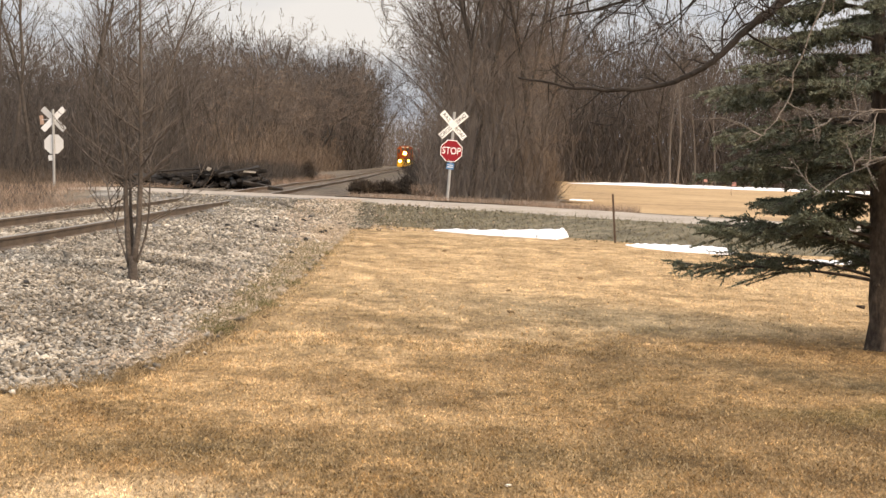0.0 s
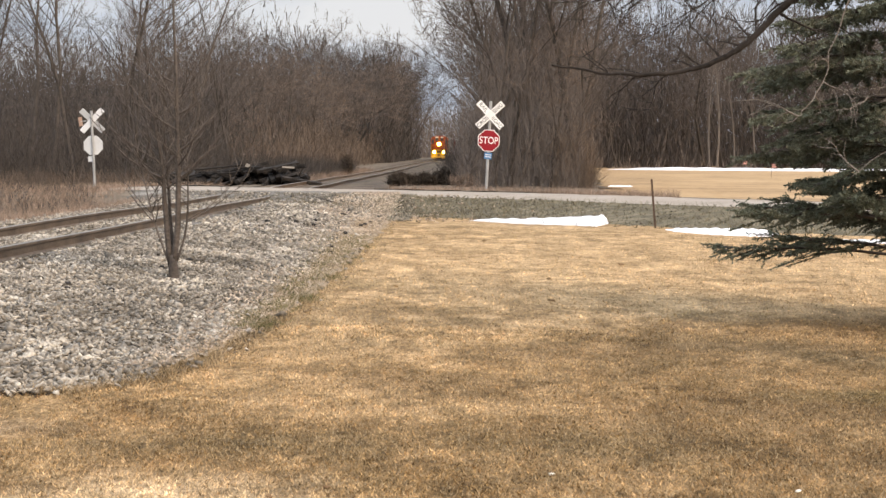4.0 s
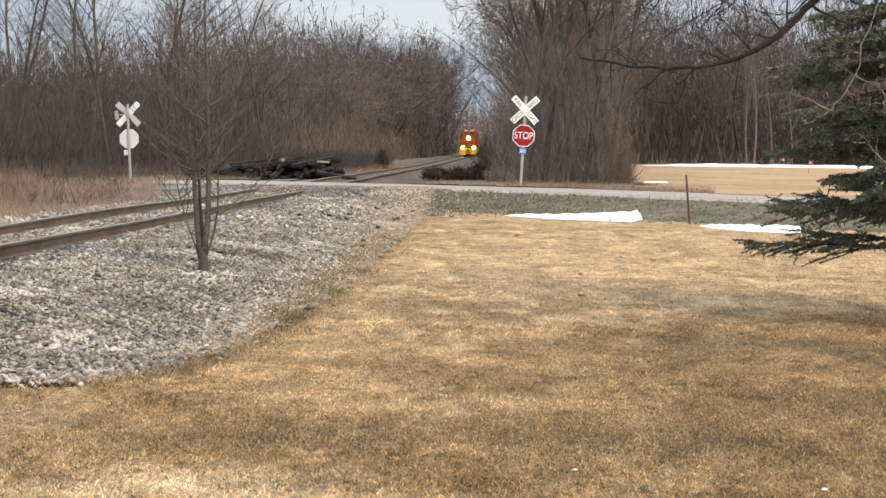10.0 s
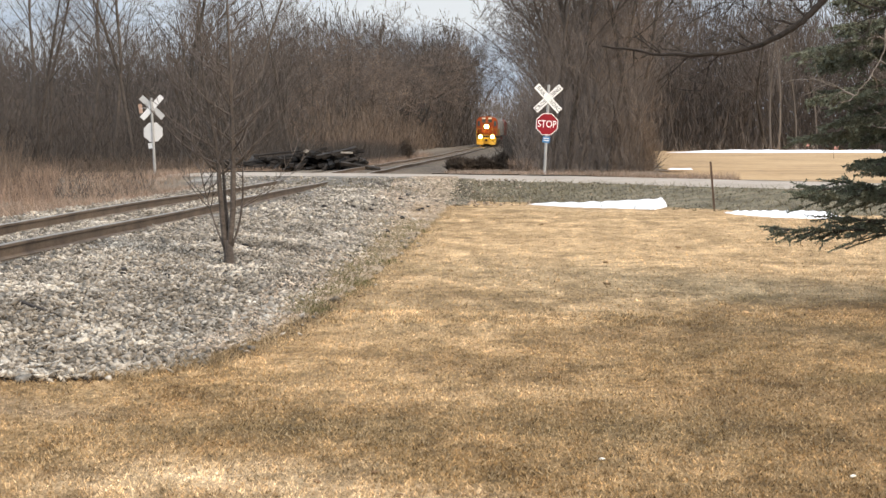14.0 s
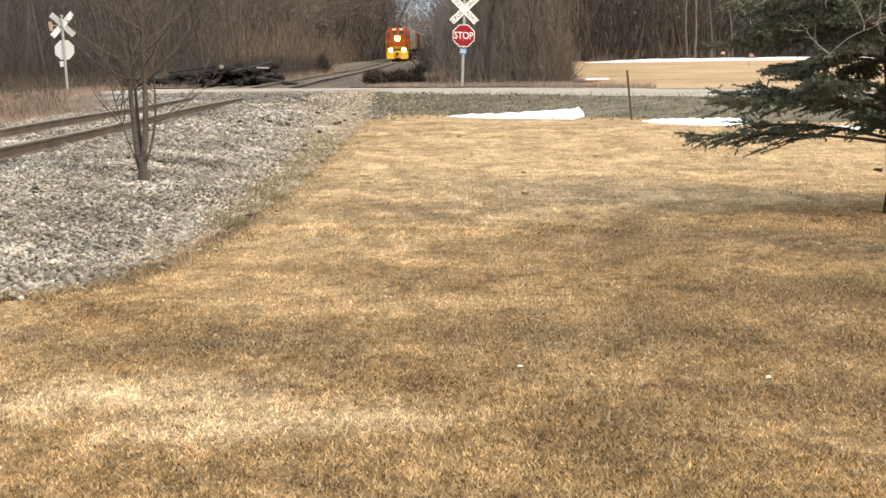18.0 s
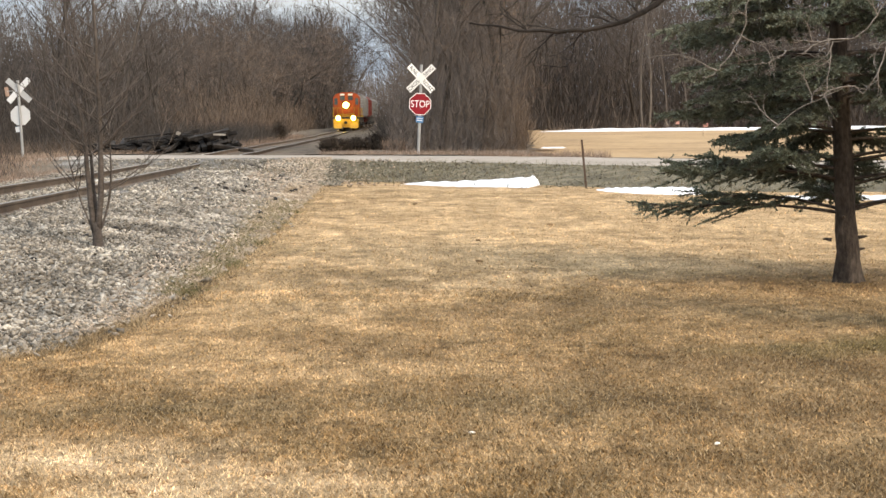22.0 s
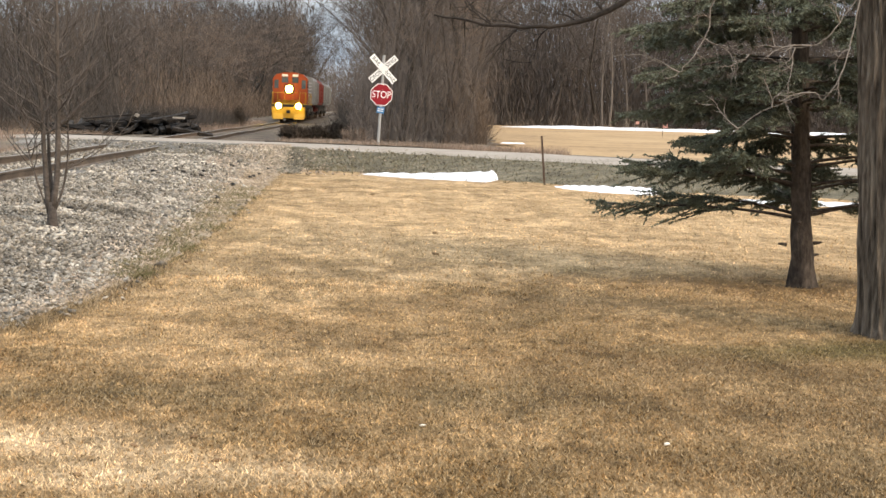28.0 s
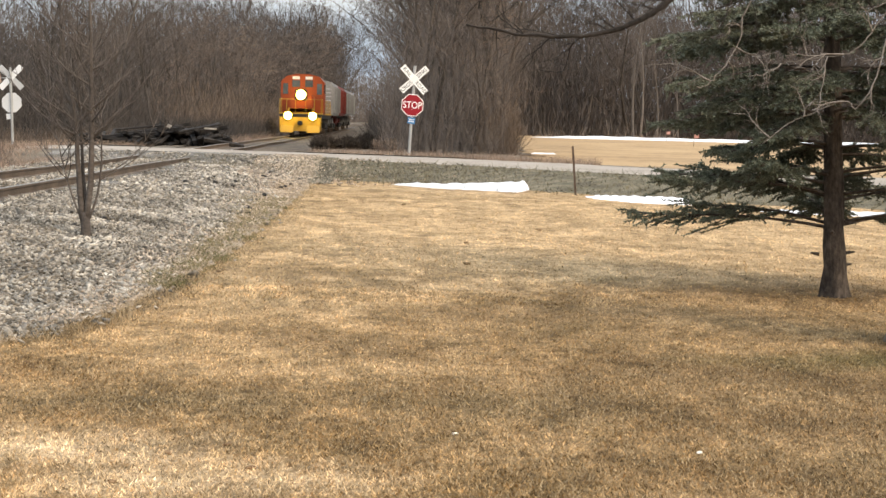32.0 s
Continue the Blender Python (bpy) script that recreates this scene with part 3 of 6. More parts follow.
def strip(name, line, halves, z, mat, lift=0.0, cuts=8, edge=0.15, drop=0.05, seed=3):
    """A road laid along a line, crowned, with ragged edges."""
    rng = np.random.default_rng(seed)
    pts, hw = [], []
    for i in range(len(line) - 1):
        n = max(2, int(math.hypot(line[i + 1][0] - line[i][0], line[i + 1][1] - line[i][1]) / 0.8))
        n = min(n, 40)
        for k in range(n):
            t = k / n
            pts.append((line[i][0] + (line[i + 1][0] - line[i][0]) * t, line[i][1] + (line[i + 1][1] - line[i][1]) * t))
            hw.append(halves[i] + (halves[i + 1] - halves[i]) * t)
    pts, hw = np.array(pts), np.array(hw)
    for _ in range(6):
        pts[1:-1] = (pts[:-2] + 2 * pts[1:-1] + pts[2:]) / 4
    d = np.gradient(pts, axis=0)
    d /= np.linalg.norm(d, axis=1)[:, None]
    nrm = np.stack([d[:, 1], -d[:, 0]], 1)
    ks = np.linspace(-1, 1, cuts + 1)
    v = []
    for k in ks:
        rag = rng.normal(0, edge, len(pts)) * (abs(k) > 0.99)
        p = pts + nrm * ((hw * k) + rag)[:, None]
        v.append(np.concatenate([p, (z(p[:, 0]) + lift - drop * k * k + rng.normal(0, 0.006, len(pts)))[:, None]], 1))
    v = np.stack(v, 1)
    w = cuts + 1
    i = np.arange(len(pts) - 1)[:, None] * w + np.arange(cuts)[None, :]
    return mesh_object(name, v.reshape(-1, 3), np.stack([i, i + w, i + w + 1, i + 1], 2).reshape(-1, 4)[:, ::-1].copy(), mat, True)


road = tagged(strip("road", ROAD, ROAD_HALF, road_z, M_ROAD, 0.02), "pale gravel country road crossing the railway line", "road", kind="structure")

def resample(line, values, step):
    pts, val = [], []
    for i in range(len(line) - 1):
        n = max(1, int(math.hypot(line[i + 1][0] - line[i][0], line[i + 1][1] - line[i][1]) / step))
        for k in range(n):
            t = k / n
            pts.append((line[i][0] + (line[i + 1][0] - line[i][0]) * t, line[i][1] + (line[i + 1][1] - line[i][1]) * t))
            val.append(values[i] + (values[i + 1] - values[i]) * t)
    return np.array(pts), np.array(val)


def ribbon(name, inner, outer, mat, lift=0.012, cuts=10, rag=0.1, seed=1, zfun=height):
    """A band of ground between two lines of as many points, draped, with ragged edges."""
    r = np.random.default_rng(seed)
    n = len(inner)
    d = outer - inner
    d = d / (np.linalg.norm(d, axis=1)[:, None] + 1e-9)
    wob = np.convolve(r.normal(0, 1, n + 8), np.ones(3) / 3, "same")[4:-4]
    a = inner - d * (rag * wob)[:, None]
    wob = np.convolve(r.normal(0, 1, n + 8), np.ones(3) / 3, "same")[4:-4]
    b = outer + d * (rag * wob)[:, None]
    k = np.linspace(0, 1, cuts + 1)[None, :, None]
    p = a[:, None] * (1 - k) + b[:, None] * k
    z = zfun(p[..., 0], p[..., 1]) + lift
    z[:, 0] -= lift * 0.9
    z[:, -1] -= lift * 1.2
    v = np.concatenate([p, z[..., None]], 2).reshape(-1, 3)
    w = cuts + 1
    i = np.arange(n - 1)[:, None] * w + np.arange(cuts)[None, :]
    return mesh_object(name, v, np.stack([i, i + 1, i + w + 1, i + w], 2).reshape(-1, 4), mat, True)


# the bank that falls from the road to the lawn
line, half = resample(ROAD[5:], ROAD_HALF[5:], 0.35)
line, half = line[:260], half[:260]
for _ in range(30):
    line[1:-1] = (line[:-2] + 2 * line[1:-1] + line[2:]) / 4
d = np.gradient(line, axis=0)
d /= np.linalg.norm(d, axis=1)[:, None]
out = np.stack([d[:, 1], -d[:, 0]], 1)
bank = ribbon("bank", line + out * (half - 0.3)[:, None], line + out * (half + 3.6)[:, None], M_BANK, 0.014, 14, 0.22, 8)
tagged(bank, "grey-green weedy gravel bank below the road", "bank", kind="structure")

# golden field beyond the road
field = sheet("field", graded(3.0, 400, 3.0, 40, 1.0), np.arange(40, 172, 2.0), M_FIELD, 0.035,
              keep=lambda x, y: (road_side(x, y)[0] > 2.6 + 0.5 * np.sin(x)) & (road_side(x, y)[1] < 0) & (x > 4.6 + 0.062 * (y - 55) + 0.5 * np.sin(y)))
edge = ribbon("road_edge", line - out * (half - 0.2)[:, None], line - out * (half + 4.5)[:, None], M_VERGE, 0.02, 10, 0.2, 12)
tagged(edge, "tan weedy verge along the far side of the road", "verge", kind="structure")
tagged(field, "golden dry grass field beyond the road", "field", kind="structure")

# ---- ballast ----
def bed_z(x, y):
    return height(x, y) + 0.035 * smooth((y - 38) / 6)


def bare_edge(y):
    """How far short of the lawn the stones thin out into weeds."""
    return np.interp(y, [9, 11, 12.5, 15, 24, 40], [0.0, 0.0, 0.04, 0.22, 0.46, 0.70])


ys = np.arange(9.3, 50.2, 0.16)
ballast = ribbon("ballast", np.stack([0 * ys - 10.2, ys], 1), np.stack([toe_x(ys) - 0.10 - 0.4 * bare_edge(ys), ys], 1), M_BALLAST, 0.02, 70, 0.05, 4, bed_z)
tagged(ballast, "pale crushed-stone railway embankment", "ballast", kind="structure")
apron = sheet("apron", np.arange(-13.0, -3.4, 0.25), np.arange(45.5, 59, 0.25), M_APRON, 0.014, keep=lambda x, y: (y > 49.0) | (x < -9.9))
tagged(apron, "grey gravel apron of the railway crossing", "gravel apron", kind="structure")
ballast_far = sheet("ballast_beyond", np.arange(-10.0, 1.2, 0.4), np.arange(56, 420, 1.5), M_OLDBED, 0.02,
                    keep=lambda x, y: (road_side(x, y)[0] > -0.9) & (np.abs(x - bend(y) + 6.4) < 3.6))
tagged(ballast_far, "grey stone railway bed beyond the crossing", "ballast", kind="structure")


def stones(name, n, ylo, yhi, size, seed):
    r = np.random.default_rng(seed)
    y = ylo + (yhi - ylo) * r.random(n) ** 1.5
    lo, hi = -9.2, toe_x(y) + 0.12 + r.normal(0, 0.10, n)
    x = lo + (hi - lo) * r.random(n)
    az = np.arctan2(x, y)
    thin = np.clip((toe_x(y) + 0.08 - bare_edge(y) - x) / (0.12 + 0.5 * bare_edge(y)), 0, 1)
    # most stones left out just right of the right-hand rail, baring the darker bed
    cleared = (x - TRACK_X - GAUGE / 2 > 0) & (x - TRACK_X - GAUGE / 2 < 0.5 + 0.15 * np.sin(y * 1.7)) & (r.random(n) < 0.75)
    ok = ~cleared & (r.random(n) < thin + 0.03) & (np.abs(np.abs(x - TRACK_X) - GAUGE / 2) > 0.12) & (az > -0.44) & (road_side(x, y)[0] > -0.2)
    x, y = x[ok], y[ok]
    z = bed_z(x, y) + 0.012 + 0.025 * r.random(len(x))
    n = len(x)
    v = np.array([(1, 0, 0), (0, 1, 0), (-1, 0, 0), (0, -1, 0), (0.2, 0.1, 1), (-0.1, 0.2, -1)], float)[None] * 0.62 + r.normal(0, 0.17, (n, 6, 3))
    s = size * np.exp(r.normal(0, 0.28, (n, 1, 1))) * np.stack([0.95 + 0.8 * r.random(n), 0.75 + 0.4 * r.random(n), 0.45 + 0.35 * r.random(n)], 1)[:, None]
    v = v * s
    turn = r.random(n) * math.pi
    q = np.stack([np.cos(turn), r.normal(0, 0.24, n), r.normal(0, 0.24, n), np.sin(turn)], 1)
    q /= np.linalg.norm(q, axis=1)[:, None]
    a, b, c, d = q.T
    R = np.stack([np.stack([1 - 2 * (c * c + d * d), 2 * (b * c - d * a), 2 * (b * d + c * a)], 1),
                  np.stack([2 * (b * c + d * a), 1 - 2 * (b * b + d * d), 2 * (c * d - b * a)], 1),
                  np.stack([2 * (b * d - c * a), 2 * (c * d + b * a), 1 - 2 * (b * b + c * c)], 1)], 1)
    v = np.einsum("nij,nkj->nki", R, v) + np.stack([x, y, z], 1)[:, None]
    f = np.array([(0, 1, 4), (1, 2, 4), (2, 3, 4), (3, 0, 4), (1, 0, 5), (2, 1, 5), (3, 2, 5), (0, 3, 5)])
    f = (np.arange(n)[:, None, None] * 6 + f[None]).reshape(-1, 3)
    ob = mesh_object(name, v.reshape(-1, 3), f, M_STONE)
    return tagged(ob, "loose angular pale limestone ballast stones", "gravel", kind="stuff")


stones("ballast_stones", 82000, 8.8, 27, 0.035, 5)
stones("ballast_stones", 24000, 22, 49, 0.050, 6)

# the larger shards at the near end of the embankment, one by one
shard_meshes = []
shard_rng = random.Random(90)
for k in range(8):
    bm = bmesh.new()
    bmesh.ops.create_icosphere(bm, subdivisions=1, radius=1.0)
    for v in bm.verts:
        v.co = Vector((v.co.x * 1.35, v.co.y * 0.9, v.co.z * 0.6)) * shard_rng.uniform(0.65, 1.2)
    me = bpy.data.meshes.new("stone")
    bm.to_mesh(me)
    bm.free()
    me.materials.append(M_SHARD)
    shard_meshes.append(me)
for k in range(300):
    y = 9.9 + 4.6 * shard_rng.random() ** 1.3
    x = float(toe_x(y)) - 0.15 - (2.2 + 0.1 * y) * shard_rng.random()
    shard = new("stone", shard_rng.choice(shard_meshes))
    shard.parent = ballast
    size = shard_rng.uniform(0.020, 0.034)
    shard.matrix_basis = pose(x, y, float(bed_z(x, y)) + 0.035, shard_rng.uniform(-16, 16), shard_rng.uniform(-16, 16), shard_rng.uniform(0, 360)) @ Matrix.Scale(size, 4)

# ---- railway track ----
track = tagged(new("railway_track"), "rusty single railway track on wooden ties", "railway track", kind="structure")
PROFILE = [(-0.075, -0.17), (0.075, -0.17), (0.075, -0.155), (0.012, -0.135), (0.010, -0.05), (0.036, -0.036), (0.036, -0.006), (0.028, 0.0), (-0.028, 0.0), (-0.036, -0.006), (-0.036, -0.036), (-0.010, -0.05), (-0.012, -0.135), (-0.075, -0.155)]
for sx in (-1, 1):
    for y0, y1 in ((4.0, 49.2), (57.2, 420.0)):
        n = int((y1 - y0) / 3) + 2
        v, f, idx = [], [], []
        for k in range(n):
            y = y0 + (y1 - y0) * k / (n - 1)
            wob = 0.012 * math.sin(y * 0.21 + sx) + 0.006 * math.sin(y * 0.9)
            dip = 0.012 * math.sin(y * 0.33 + 2 * sx) + (0.0 if y > 60 else -0.015 * max(0, (y - 30) / 20))
            v += [(TRACK_X + sx * GAUGE / 2 + px + wob + float(bend(y)), y, RAIL_Z + pz + dip + float(rise(y))) for px, pz in PROFILE]
        m = len(PROFILE)
        for k in range(n - 1):
            for j in range(m):
                f.append((k * m + j, k * m + (j + 1) % m, (k + 1) * m + (j + 1) % m, (k + 1) * m + j))
                idx.append(1 if j in (6, 7, 8) else 0)
        f += [tuple(range(m)), tuple(reversed(range((n - 1) * m, n * m)))]
        idx += [0, 0]
        under(mesh_object("rail", v, f, M_RAIL, mats=[M_RAIL, M_RAILHEAD], index=idx), track)
tie_mesh = None
rng = random.Random(4)
for y0, y1, step in ((9.5, 47.5, 0.55), (58.5, 130.0, 0.6)):
    y = y0
    while y < y1:
        if tie_mesh is None:
            tie = part("tie", box(2.6, 0.23, 0.17, bevel=0.012), M_TIE, track)
            tie_mesh = tie.data
        else:
            tie = new("tie", tie_mesh)
            tie.parent = track
        tie.matrix_basis = pose(TRACK_X + rng.uniform(-0.05, 0.05), y + rng.uniform(-0.04, 0.04), RAIL_Z - 0.17 - 0.085 + 0.004, 0, rng.uniform(-0.6, 0.6), rng.uniform(-2, 2))
        y += step


# ---- bare trees ----
def grow(seed, tall, radius, first=0.28, forks=(7, 6, 4, 3), spread=0.75, up=0.35, thin=0.62, wander=0.17, lean=0.0, side=0.6):
    """The limbs of a leafless tree: trunk segments and twig segments."""
    r = random.Random(seed)
    wood, twigs = [], []

    def limb(p, d, length, rad, level):
        n = max(2, 5 - level)
        pts = [p]
        for k in range(n):
            d = (d + Vector((r.gauss(0, wander), r.gauss(0, wander), r.gauss(0, wander) + (up * 0.10 if level else 0.02)))).normalized()
            p = p + d * (length / n)
            pts.append(p)
        for k in range(n):
            r0, r1 = rad * (1 - 0.8 * k / n), rad * (1 - 0.8 * (k + 1) / n)
            (twigs if level >= 2 else wood).append((pts[k], pts[k + 1], r0, r1))
        if level >= len(forks):
            return
        c = forks[level]
        for k in range(c):
            t = (first + (1 - first) * (k + r.random()) / c) if level == 0 else 0.2 + 0.8 * (k + r.random()) / c
            f = min(t, 0.999) * n
            q = pts[int(f)].lerp(pts[int(f) + 1], f - int(f))
            axis = Vector((r.gauss(0, 1), r.gauss(0, 1), r.gauss(0, 0.3)))
            across = (axis - d * axis.dot(d)).normalized()
            nd = (d * (1 - spread * 0.45) + across * spread + Vector((0, 0, up))).normalized()
            limb(q, nd, length * thin * (1.1 - 0.55 * t) * r.uniform(0.75, 1.2), max(0.006, rad * (1 - 0.75 * t) * (side if level == 0 else 0.6)), level + 1)

    limb(Vector((0, 0, -0.15)), Vector((lean + r.gauss(0, 0.03), r.gauss(0, 0.03), 1)).normalized(), tall, radius, 0)
    return wood, twigs


def bare_tree(seed, tall, radius, label, category="tree", bark=None, twig=None, twig_width=1.0, group="", fine=True, name="tree", **more):
    wood, twigs = grow(seed, tall, radius, **more)
    ob = thing(name, label, category, group)
    v, f = tubes(wood, 6)
    under(mesh_object("trunk", v, f, bark or M_BARK, True), ob)
    if fine:
        v, f = tubes([(p, q, a * twig_width, b * twig_width) for p, q, a, b in twigs], 3)
    else:
        rr = np.random.default_rng(seed)
        v, f = slivers([p for p, q, a, b in twigs], [q + (q - p) * 0.25 for p, q, a, b in twigs], [max(0.03, 2.4 * a) * twig_width for p, q, a, b in twigs], rr)
    under(mesh_object("crown", v, f, twig or M_TWIG), ob)
    return ob


def z_at(x, y):
    return float(height(np.array([x]), np.array([y]))[0])


# woods: a few grown trees, then copies of them
WOOD_LABEL = "leafless grey-brown woodland tree with fine bare twigs"
PROTO = [bare_tree(100 + k, 1.0 * h, r, WOOD_LABEL, twig=tw, twig_width=wd, group="woodland trees", fine=False, first=fi, forks=fk, spread=sp, up=u, wander=0.08 if k in (6, 7, 9) else 0.17, side=0.36 if k > 5 else 0.5, thin=0.40 if k in (6, 7, 9) else 0.55, bark=M_PALEBARK if k == 9 else None)
         for k, (h, r, fi, fk, sp, u, tw, wd) in enumerate([
             (15, 0.17, 0.25, (11, 7, 6, 3), 0.80, 0.28, M_TWIG, 1.0),
             (17, 0.20, 0.35, (10, 7, 6, 3), 0.85, 0.22, M_TWIG, 1.0),
             (13, 0.14, 0.15, (12, 7, 6, 3), 0.75, 0.35, M_TWIG, 1.0),
             (16, 0.16, 0.45, (9, 7, 6, 3), 0.90, 0.18, M_TWIG_GREY, 1.0),
             (11, 0.10, 0.08, (14, 7, 5, 3), 0.70, 0.42, M_TWIG, 1.0),
             (14, 0.22, 0.18, (11, 8, 6, 4), 0.95, 0.05, M_TWIG_WARM, 1.0),
             (17, 0.17, 0.34, (18, 7, 5, 3), 0.72, 0.28, M_TWIG, 0.6),
             (14, 0.15, 0.30, (18, 7, 6, 3), 0.80, 0.22, M_TWIG_GREY, 0.6),
             (12, 0.10, 0.15, (16, 7, 6, 3), 0.85, 0.20, M_TWIG_WARM, 0.5),
             (15, 0.13, 0.30, (18, 6, 5, 3), 0.60, 0.35, M_TWIG_GREY, 0.6)])]
placed = [False] * len(PROTO)


def plant(k, x, y, size=1.0, turn=0.0, label="", lift=0.0):
    m = pose(x, y, z_at(x, y) + lift, 0, 0, turn)
    if not placed[k]:
        PROTO[k].matrix_basis, placed[k] = m, True
        ob = PROTO[k]
    else:
        ob = copy_thing(PROTO[k], m)
    ob.scale = (size, size, size)
    if label:
        tagged(ob, label)
    return ob


rng = random.Random(21)
# west side of the line: sparse trees before the wood, closing up into the distance
for k in range(58):
    y = 100 + 230 * (k / 58) ** 1.1 + rng.uniform(-4, 4)
    plant(rng.choice((0, 1, 2, 3, 2, 0)), -(14.0 if y < 215 else 11.0) - 5.0 * rng.random() - max(0, (150 - y) * 0.14), y, min(1.05, 0.30 + 0.0025 * y) * rng.uniform(0.85, 1.15), rng.uniform(0, 360))
for k in range(30):
    y = rng.uniform(115, 215)
    plant(rng.choice((0, 1, 3, 0, 2)), -22 - rng.random() * 0.30 * y, y, rng.uniform(0.5, 0.75), rng.uniform(0, 360))
for x, y, s, k in ((-22.0, 90, 0.80, 6), (-25.5, 93, 0.92, 6), (-23.6, 91, 0.95, 6), (-20.2, 96, 0.85, 6), (-28.6, 96, 0.8, 6), (-31.0, 99, 0.92, 6), (-18.6, 98, 0.72, 7), (-17.0, 97, 0.8, 6), (-27.0, 88, 0.86, 7), (-19.3, 92, 0.66, 7), (-21.2, 102, 1.0, 6), (-15.8, 106, 0.8, 7)):
    plant(k, x, y, s, rng.uniform(0, 360), "tall slender leafless tree at the edge of the wood")
plant(5, -15.2, 205, 1.0, 40, "orange-tinged leafless willow tree beside the railway")
for x, y, s, k in ((-16.5, 185, 0.8, 5), (-18.5, 150, 0.80, 5), (-16.2, 142, 0.72, 8), (-20.5, 158, 0.85, 8), (-15.0, 160, 0.70, 5), (-17.5, 134, 0.85, 8), (-14.4, 150, 0.75, 8), (-19.8, 140, 0.75, 5), (-22.5, 150, 0.9, 8), (-13.6, 170, 0.7, 8)):
    plant(k, x, y, s, rng.uniform(0, 360), "orange-tinged leafless willow tree beside the railway")
# east side: the clump behind the stop sign and the row along the line
for x, y, s, k in ((1.5, 66.5, 0.95, 7), (2.35, 67.2, 1.0, 6), (4.35, 66.2, 0.95, 6), (1.0, 71, 0.9, 7), (3.4, 72, 1.05, 6), (4.5, 70, 0.85, 7), (0.6, 78, 0.85, 7), (4.4, 76, 0.8, 7), (3.1, 65.4, 0.75, 7), (1.9, 64.8, 0.7, 4), (4.2, 66.4, 0.6, 4),
                   (4.8, 70.2, 0.55, 2), (3.8, 65.2, 0.5, 8), (2.8, 69.0, 0.9, 7), (0.9, 66.0, 0.7, 7), (1.2, 86, 0.9, 7), (4.8, 88, 0.85, 7), (0.8, 95, 0.8, 7), (3.0, 80, 1.0, 6), (4.6, 82, 0.95, 7), (2.0, 75, 0.95, 2)):
    plant(k, x, y, s, rng.uniform(0, 360), "leafless tree in the thicket behind the stop sign")
for k in range(30):
    y = 100 + 240 * (k / 30) ** 1.2
    plant(rng.choice((0, 2, 4, 1)), 1.4 + rng.random() * min(8.0, 0.055 * y - 1.4), y, rng.uniform(0.7, 1.05), rng.uniform(0, 360))
# wood beyond the golden field
for k in range(44):
    x = 12 + 78 * (k / 44) + rng.uniform(-2, 2)
    plant(rng.choice((0, 1, 3, 2, 3)), x, 172 + rng.random() * 26, rng.uniform(0.75, 1.02), rng.uniform(0, 360))


for x, y, s in ((23.6, 161, 1.0), (24.9, 165, 1.0), (26.8, 166, 0.9), (28.4, 163, 0.75)):
    plant(9, x, y, s, rng.uniform(0, 360), "pale-stemmed slender aspen at the far edge of the field")


def thicket(name, n, place, tall, width, mat, label, seed, spread=0.18, category="brush", fan=1):
    """Countless upright stems: place(r, n) gives x and y, tall and width are ranges."""
    r = np.random.default_rng(seed)
    x, y = place(r, n)
    z = height(x, y)
    x, y, z = (np.repeat(k, fan) for k in (x, y, z))
    n = len(x)
    h = tall[0] + (tall[1] - tall[0]) * r.random(n) ** 1.5
    p = np.stack([x, y, z - 0.006 - 0.02 * h], 1)
    q = p + np.stack([r.normal(0, spread, n) * h, r.normal(0, spread, n) * h, h], 1)
    v, f = slivers(p, q, width[0] + (width[1] - width[0]) * r.random(n), r)
    return tagged(mesh_object(name, v, f, mat), label, category, kind="stuff")


def far_woods(name, n, place, tall, mat, label, seed, scale=1.0, stout=1.0, wild=0.30):
    """The depth of the woods: stems and sprays of twigs, dense towards the ground."""
    r = np.random.default_rng(seed)
    x, y = place(r, n)
    z = height(x, y)
    top = tall[0] + (tall[1] - tall[0]) * (0.5 + 0.5 * np.sin(x * 0.45 + y * 0.21) * np.sin(x * 0.13 - y * 0.37))
    top *= (0.85 + 0.3 * r.random(n)) * np.interp(-x / y, [0.03, 0.055, 0.15, 0.25], [1.25, 1.1, 1.0, 0.92])
    k = r.random(n) ** 1.25
    size = (0.6 + 1.4 * r.random(n)) * scale
    p = np.stack([x, y, z + np.maximum(0, k * top - size * 0.6)], 1)
    q = p + np.stack([r.normal(0, wild, n) * size, r.normal(0, wild, n) * size, size * (0.6 + 0.8 * r.random(n))], 1)
    flip = r.random(n) < 0.5
    p[flip], q[flip] = q[flip].copy(), p[flip].copy()
    v, f = slivers(p, q, stout * scale * (0.035 + 0.00030 * y) * (0.6 + 0.9 * r.random(n)), r)
    return tagged(mesh_object(name, v, f, mat), label, "woods", kind="stuff")


def west(r, n):
    y = 175 + 175 * r.random(n) ** 1.2
    return -np.interp(y, [175, 235, 350], [14.5, 10.6, 10.2]) - r.random(n) ** 1.2 * (6 + 0.40 * y) - np.maximum(0, (230 - y) * 0.12), y


def east(r, n):
    y = 125 + 290 * r.random(n) ** 1.2
    return 1.2 + r.random(n) * np.where(y < 172, np.minimum(12, 0.064 * y - 1.2), 14), y


def beyond(r, n):
    return 9 + 130 * r.random(n), 178 + 60 * r.random(n) ** 1.4


